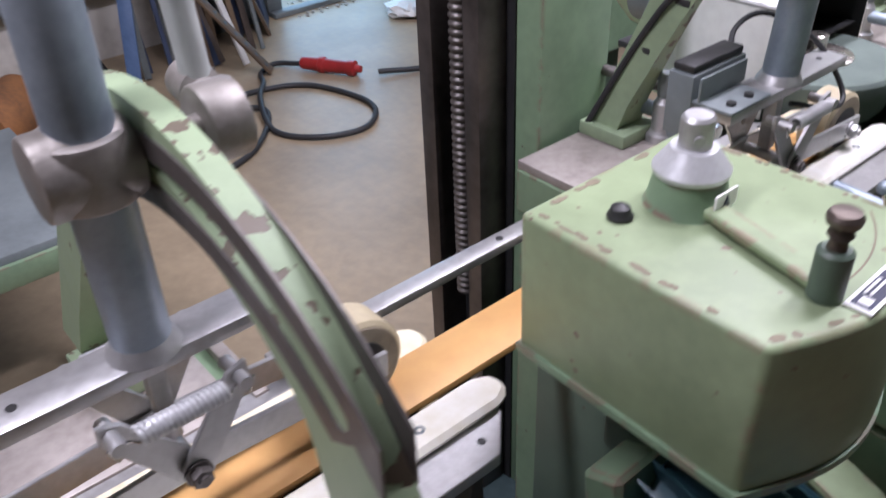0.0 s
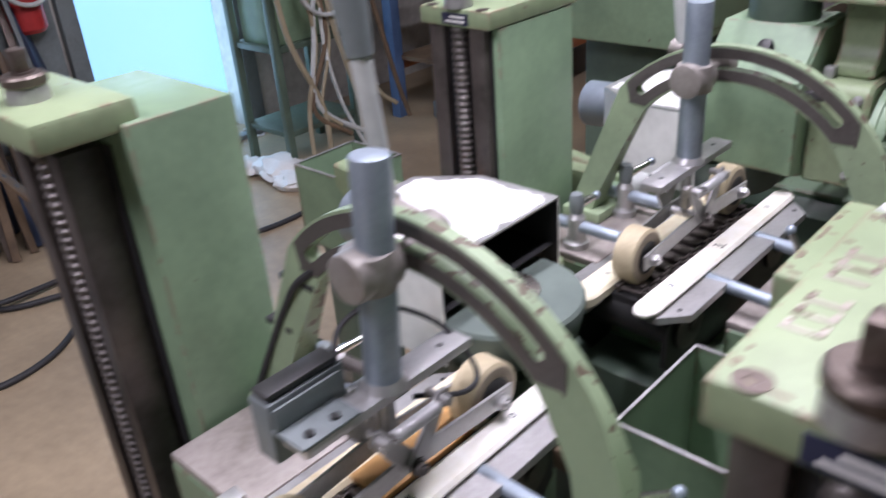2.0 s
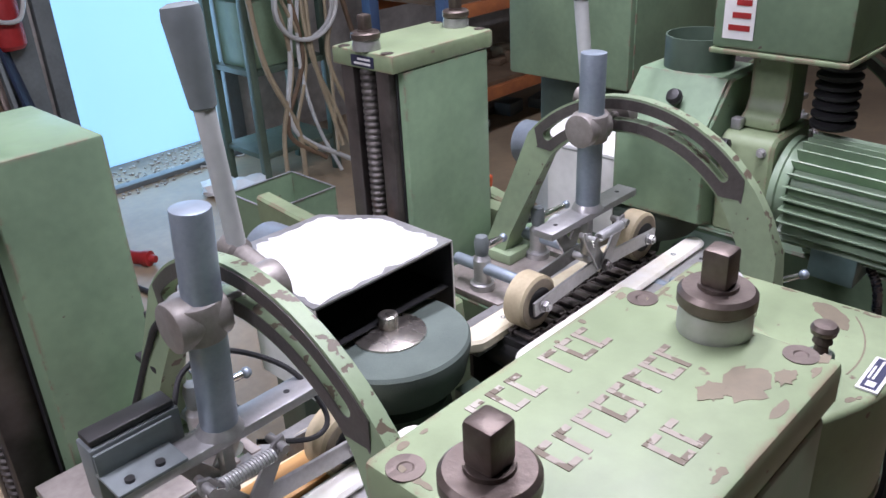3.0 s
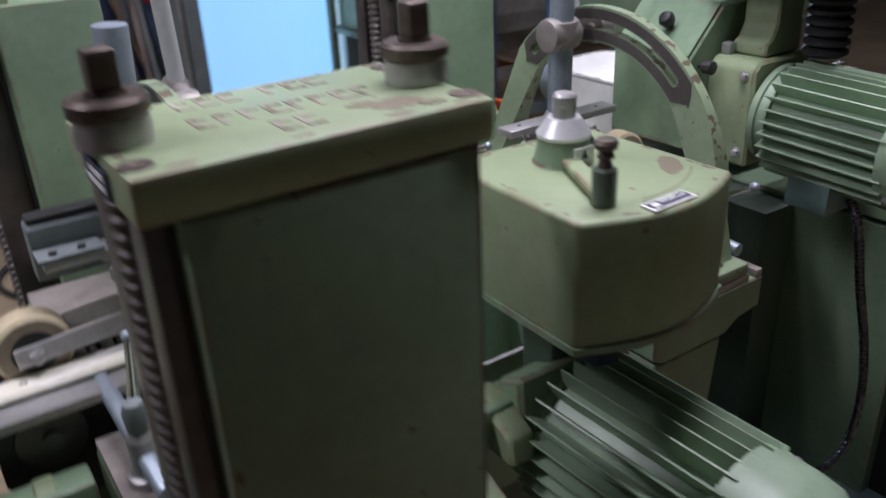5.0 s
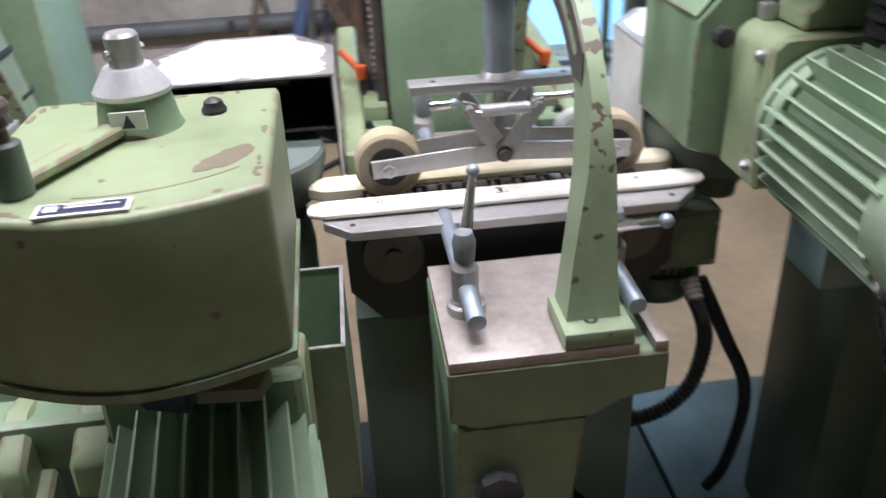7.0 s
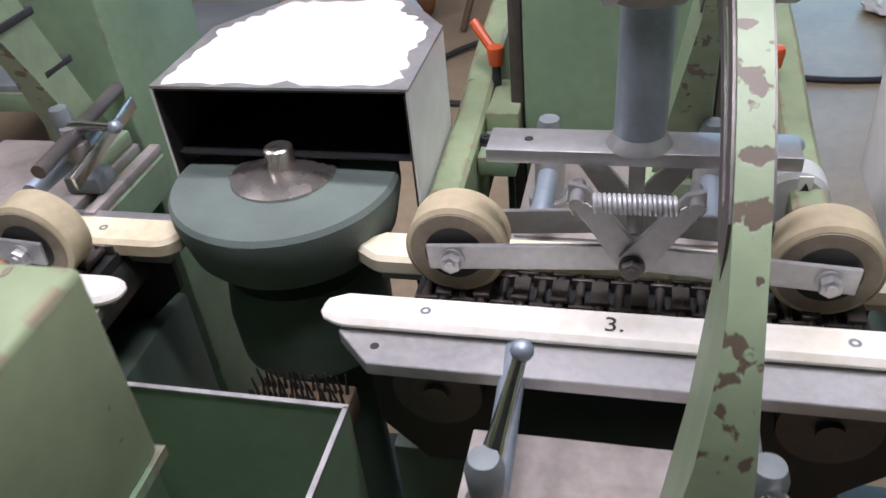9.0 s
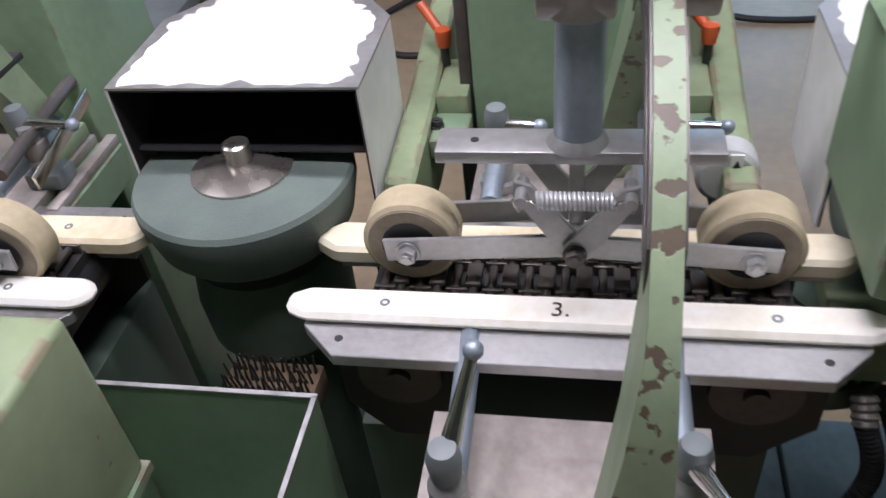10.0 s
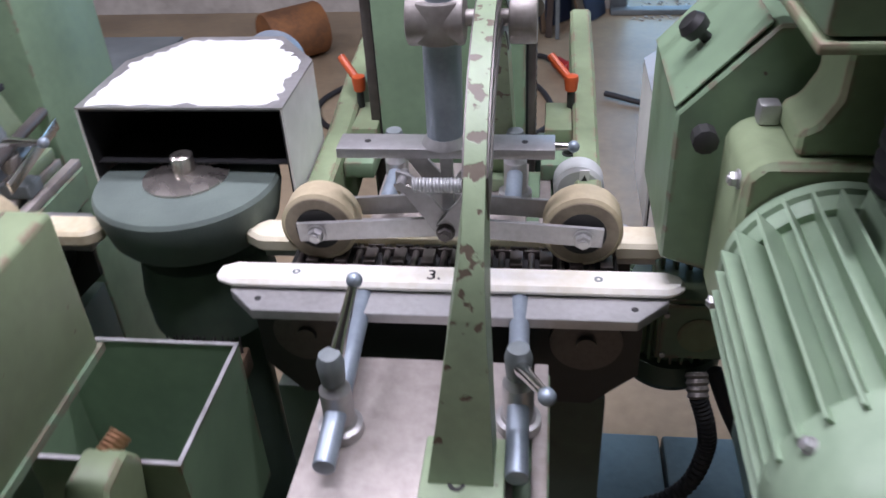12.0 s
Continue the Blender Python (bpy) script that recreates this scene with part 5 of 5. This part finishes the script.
rng = random.Random(11)
spec = [((-0.56, 3), (-0.20, 3.55), 1.35, 0.03, BLUE, "blue"), ((0.0, 3.03), (-0.20, 3.53), 1.5, 0.016, LABEL_W, "white"), ((-0.78, 2.83), (-0.45, 3.55), 1.3, 0.014, OLD_WOOD, "brown"),
        ((0.30, 3.33), (-0.15, 3.55), 1.6, 0.035, OLD_WOOD, "brown"), ((0.36, 3.45), (0.16, 3.57), 1.5, 0.10, NAVY, "navy"), ((0.16, 3.38), (-0.05, 3.56), 1.5, 0.12, NAVY, "navy"), ((-0.06, 3.43), (-0.2, 3.57), 1.4, 0.10, NAVY, "navy"),
        ((-0.25, 3.05), (-0.05, 3.53), 1.2, 0.018, OLD_WOOD, "brown"), ((-0.16, 3.08), (-0.12, 3.55), 1.7, 0.016, OLD_WOOD, "brown")]
for k in range(14):
    fx_ = -0.42 + 0.045 * k + rng.uniform(-.02, .02)
    spec.append(((fx_, 3.15 + rng.uniform(-.08, .15)), (fx_ + rng.uniform(-.12, .12), 3.57), 1.0 + rng.random() * 0.8, 0.010 + rng.random() * 0.012, rng.choice((OLD_WOOD, RUSTY, RUSTY, NAVY, GREY)), "dark"))
for (fx_, fy_), (tx_, ty_), hh, w, mat, col in spec:
    b = thing("leaning_bar", (fx_, fy_, 0), f"{col} bar stock leaning against the wall", "bar", "bars leaning on the wall")
    mm, ln = axis_turn((fx_, fy_, 0.004), (tx_, ty_, hh))
    part("bar", bx(B(), (-w, -0.008, -ln / 2), (w, 0.008, ln / 2), 0.002, mm), mat, b)
pk = thing("perforated_bar", (-0.05, 2.88, 0), "yellow-brown perforated steel bar leaning on the stack", "bar")
mm, ln = axis_turn((0.03, 2.85, 0.01), (-0.33, 3.13, 0.62))
pb = part("bar", bx(B(), (-0.035, -0.006, -ln / 2), (0.035, 0.006, ln / 2), 0.001, mm), OLD_WOOD, pk)
for k in range(11):
    q = mm @ Vector((0, 0, -ln / 2 + 0.04 + k * ln / 12))
    yv = (mm.to_3x3() @ Vector((0, 1, 0))) * 0.0065
    part("hole", cy(B(), q - yv, q + yv, 0.011, seg=12), BLACK, pb)

drum = thing("rusty_drum", (-1.05, 2.9, 0), "rusty orange open steel cylinder lying on the floor", "drum")
bm = lathe(B(), (-1.22, 2.85, 0.125), (0.3, 0.25, 0), [(0, 0.12), (0.01, 0.125), (0.28, 0.125), (0.29, 0.12), (0.29, 0.105), (0.02, 0.105)], 32)
part("shell", bm, surface("rust_orange", (0.36, 0.16, 0.06), (0.16, 0.08, 0.04), 0.75, grain=60, bump=0.4), drum)

bench = thing("low_steel_bench", (-1.8, 1.7, 0), "low grey steel bench with a pale green edge", "bench")
part("top", bx(B(), (-2.4, 1.345, 0.40), (-1.25, 2.05, 0.44), 0.004), GREY, bench)
part("edge", bx(B(), (-2.4, 1.33, 0.36), (-1.25, 1.3445, 0.42), 0.002), GREEN, bench)
for lx_ in (-2.3, -1.33):
    for ly_ in (1.42, 1.98):
        part("leg", bx(B(), (lx_ - 0.025, ly_ - 0.025, 0), (lx_ + 0.025, ly_ + 0.025, 0.399), 0.003), GREEN_DARK, bench)

# pipes on the back wall
for zz, rr in ((0.62, 0.02), (0.36, 0.045)):
    pp = thing("wall_pipe", (-2.0, WY - 0.06, zz), "old brown pipe along the whitewashed wall", "pipe", "wall pipes")
    part("pipe", cy(B(), (-6.5, WY - 0.06, zz), (0.2, WY - 0.06, zz), rr, seg=16), RUSTY if rr < 0.03 else GREY, pp)
    for k in range(6):
        part("bracket", bx(B(), (-5.6 + k * 0.95, WY - 0.09 - rr * 0.4, zz - 0.02), (-5.57 + k * 0.95, WY - 0.001, zz + 0.03), 0.002), RUSTY, pp)

# extinguisher by the gate, hose trolley, rack with orange beams, cabinet
ex = thing("fire_extinguisher", (0.26, 3.48, 0.85), "red fire extinguisher hanging beside the gate", "fire extinguisher")
part("cylinder", lathe(B(), (0.26, 3.5, 0.86), (0, 0, 1), [(0, 0.07), (0.02, 0.085), (0.40, 0.085), (0.45, 0.06), (0.48, 0.025), (0.52, 0.025)], 32), RED, ex)
part("hose", sweep(B(), smooth_line([(0.26, 3.46, 1.36), (0.14, 3.4, 1.30), (0.16, 3.38, 1.05), (0.30, 3.39, 1.0), (0.37, 3.41, 1.15)], 8), 0.011, 8), LIGHT_GREY, ex)
part("wall_hook", bx(B(), (0.24, 3.585, 1.2), (0.28, WY - 0.001, 1.3)), BLACK, ex)
panel = thing("dark_panel", (0.2, 3.54, 0), "dark blue-grey board standing beside the gate", "board")
part("board", bx(B(), (0.02, 3.53, 0.0), (0.395, 3.56, 2.2), 0.004), GREY, panel)

tro = thing("hose_trolley", (1.35, 2.84, 0), "green steel trolley hung with beige hoses", "trolley")
for px in (1.15, 1.62):
    for py in (2.85, 3.2):
        part("leg", bx(B(), (px - 0.02, py - 0.02, 0.0), (px + 0.02, py + 0.02, 1.5), 0.003), GREEN_DARK, tro)
for zz in (0.18, 0.62, 1.02):
    part("shelf", bx(B(), (1.14, 2.84, zz), (1.63, 3.21, zz + 0.03), 0.003), GREEN_DARK, tro)
part("box", bx(B(), (1.17, 2.87, 0.65), (1.52, 3.15, 0.98), 0.01), GREEN, tro)
for k in range(11):
    hx = 1.18 + 0.05 * k + rng.uniform(-.02, .02)
    hs = thing("hanging_hose", (hx, 2.8, 0.2), "thin beige hose hanging from the trolley", "hose", "hoses on the trolley")
    pts = [(hx, 2.83, 1.5 + rng.uniform(-.1, .15)), (hx + rng.uniform(-.08, .08), 2.76, 1.1), (hx + rng.uniform(-.12, .12), 2.72, 0.7), (hx + rng.uniform(-.15, .15), 2.70, 0.35), (hx + rng.uniform(-.1, .2), 2.66, 0.05 + rng.random() * 0.2)]
    part("tube", sweep(B(), smooth_line(pts, 8), 0.009 + 0.006 * rng.random(), 8), rng.choice((BEIGE, BEIGE, LIGHT_GREY, OLD_WOOD)), hs)
ring = thing("hose_coil", (1.40, 2.54, 0.7), "coiled pale grey hose hanging on the trolley", "hose")
part("tube", sweep(B(), [(1.42 + (0.17 + 0.004 * k / 12) * math.cos(k * math.pi / 12), 2.74 - 0.001 * k, 0.95 + 0.17 * math.sin(k * math.pi / 12)) for k in range(50)], 0.011, 8), LIGHT_GREY, ring)

rack = thing("storage_rack", (2.9, 2.7, 0), "dark storage rack with rusty orange beams full of scrap", "rack")
for px in (2.1, 3.9):
    for py in (2.4, 3.0):
        part("upright", bx(B(), (px - 0.035, py - 0.035, 0), (px + 0.035, py + 0.035, 2.4), 0.003), BLUE, rack)
for zz in (0.28, 0.78, 1.45):
    for py in (2.38, 3.02):
        part("beam", bx(B(), (2.135, py - 0.02, zz), (3.865, py + 0.02, zz + 0.07), 0.003), surface("faded_orange_paint", (0.42, 0.15, 0.05), (0.26, 0.09, 0.04), 0.6) if zz < 1 else GREY, rack)
    part("deck", bx(B(), (2.12, 2.40, zz + 0.0705), (3.88, 3.0, zz + 0.095)), OLD_WOOD, rack)
for k in range(26):
    zz = rng.choice((0.375, 0.875, 0.0))
    px, py = 2.2 + rng.random() * 1.55, 2.45 + rng.random() * 0.4
    it = thing("scrap_bar", (px, py, zz), "dusty offcut lying on the rack", "offcut", "offcuts on the rack")
    w, dd, hh = 0.05 + rng.random() * 0.25, 0.04 + rng.random() * 0.1, 0.03 + rng.random() * 0.09
    part("piece", bx(B(), (-w / 2, -dd / 2, 0.0), (w / 2, dd / 2, hh), 0.004, Matrix.Translation((px, py, zz + 0.001)) @ Matrix.Rotation(rng.uniform(-.4, .4), 4, "Z")), rng.choice((OLD_WOOD, GREY, RUSTY, BEIGE, LIGHT_GREY)), it)

ec = thing("control_cabinet", (1.25, 0.9, 0), "large green steel control cabinet", "cabinet")
part("body", bx(B(), (0.95, 0.55, 0.95), (1.75, 1.0, 1.9), 0.01), GREEN, ec)
part("stand", bx(B(), (1.05, 0.62, 0.0), (1.65, 0.95, 0.949), 0.01), GREEN_DARK, ec)
part("door", bx(B(), (0.97, 0.545, 0.98), (1.73, 0.5495, 1.87), 0.004), GREEN, ec)

sw = thing("limit_switch", (-0.86, 0.03, 1.0), "dark grey limit switch on the roller carriage bar", "switch")
yb = YC + 0.012 - 0.035
part("base_plate", bx(B(), (-0.905, yb - 0.022, 1.0455), (-0.825, yb + 0.030, 1.050), 0.001), GREY, sw)
part("body", bx(B(), (-0.905, yb + 0.031, 1.000), (-0.800, yb + 0.066, 1.078), 0.003), GREY, sw)
part("lid", bx(B(), (-0.902, yb + 0.034, 1.0785), (-0.803, yb + 0.063, 1.088), 0.003), BLACK, sw)
part("front_plate", bx(B(), (-0.905, yb + 0.020, 1.0505), (-0.815, yb + 0.0235, 1.078), 0.0008), GREY, sw)
for k in range(2):
    part("screw", lathe(B(), (-0.885 + 0.035 * k, yb - 0.008, 1.0498), (0, 0, 1), [(0, 0.0055), (0.004, 0.0055), (0.0041, 0.002)], 14), BLACK, sw)
part("cable", sweep(B(), smooth_line([(-0.80, yb + 0.05, 1.06), (-0.77, yb + 0.07, 1.09), (-0.72, yb + 0.06, 1.10), (-0.66, yb + 0.02, 1.06), (-0.64, yb - 0.02, 1.0), (-0.67, yb - 0.03, 0.985), (-0.73, yb + 0.0, 1.0)], 8), 0.0035, 8), RUBBER, sw)
part("cable_up", sweep(B(), smooth_line([(-0.70, 0.06, 1.125), (-0.71, 0.11, 1.145), (-0.735, 0.18, 1.10), (-0.742, 0.215, 1.05), (-0.752, 0.25, 0.98), (-0.766, 0.285, 0.90), (-0.768, 0.31, 0.853)], 8), 0.005, 8), RUBBER, sw)
for zz, y0, y1, xa in ((1.085, 0.160, 0.230, -0.7335), (1.01, 0.207, 0.264, -0.745)):
    part("tape_band", bx(B(), (xa, y0, zz), (-0.707, y1, zz + 0.010), 0.002), RUBBER, sw)
hb = thing("bore", (-0.662, -0.158, 0.838), "round black bore in the bed plate", "hole")
# flat black disc paints the dark of the bore
part("opening", lathe(B(), (-0.662, -0.158, 0.8382), (0, 0, 1), [(0, 0.0165), (0.0006, 0.0165), (0.0007, 0.012)], 28), SOOT_SHADE, hb)

# broken stone at the gate sill
rub = B()
rg = random.Random(3)
for k in range(300):
    px, py, r = rg.uniform(0.54, 1.42), rg.uniform(3.42, 3.92), rg.uniform(0.004, 0.014)
    bmesh.ops.create_icosphere(rub, subdivisions=1, radius=r, matrix=Matrix.Translation((px, py, r * 0.4)) @ Matrix.Rotation(rg.random() * 6, 4, "Z") @ Matrix.Diagonal((1, rg.uniform(.6, 1.2), rg.uniform(.4, .8), 1)))
tagged(part("gravel", rub, WALL), "grey broken stone scattered at the gate sill", "gravel", kind="stuff")

# measuring stop on the rear bed of the second station
ms = thing("rear_stop", (-0.67, 0.26, 0.868), "grey stop block with a bright steel strip", "stop block")
part("block", bx(B(), (-0.712, 0.17, 0.868), (-0.662, 0.21, 0.892), 0.004), GREY, ms)
part("post", cy(B(), (-0.69, 0.19, 0.890), (-0.69, 0.19, 0.955), 0.011, seg=20), STEEL, ms)
part("collar", cy(B(), (-0.69, 0.19, 0.91), (-0.69, 0.19, 0.935), 0.018, seg=24, bev=0.002), CLAMP, ms)
mm, ln = axis_turn((-0.655, 0.125, 0.915), (-0.668, 0.30, 0.935))
part("strip", bx(B(), (-0.002, -0.010, -ln / 2), (0.002, 0.010, ln / 2), 0.0005, mm), CHROME, ms, "bright flat steel strip")
part("rod", cy(B(), (-0.675, 0.10, 0.945), (-0.70, 0.32, 0.945), 0.009, seg=18), CAST, ms)

# crumpled white sheets on the floor by the trolley
rg = random.Random(13)
for px, py, r in ((0.98, 3.05, 0.10), (1.06, 2.85, 0.13), (1.0, 2.68, 0.09), (1.18, 2.72, 0.08)):
    bm = B()
    bmesh.ops.create_icosphere(bm, subdivisions=3, radius=1, matrix=Matrix.Identity(4))
    for v in bm.verts:
        nz = noise.noise(v.co * 2.2 + Vector((px * 9, py * 7, 0))) + 0.5 * noise.noise(v.co * 5.5 + Vector((py * 5, px * 3, 1)))
        v.co *= 1 + 0.38 * nz
        v.co = Vector((px + v.co.x * r, py + v.co.y * r * 1.2, max(0.002, r * 0.35 + v.co.z * r * 0.45)))
    rag = thing("crumpled_sheet", (px, py, 0), "crumpled white plastic sheet on the floor", "rag", "sheets on the floor")
    part("sheet", bm, LABEL_W, rag)
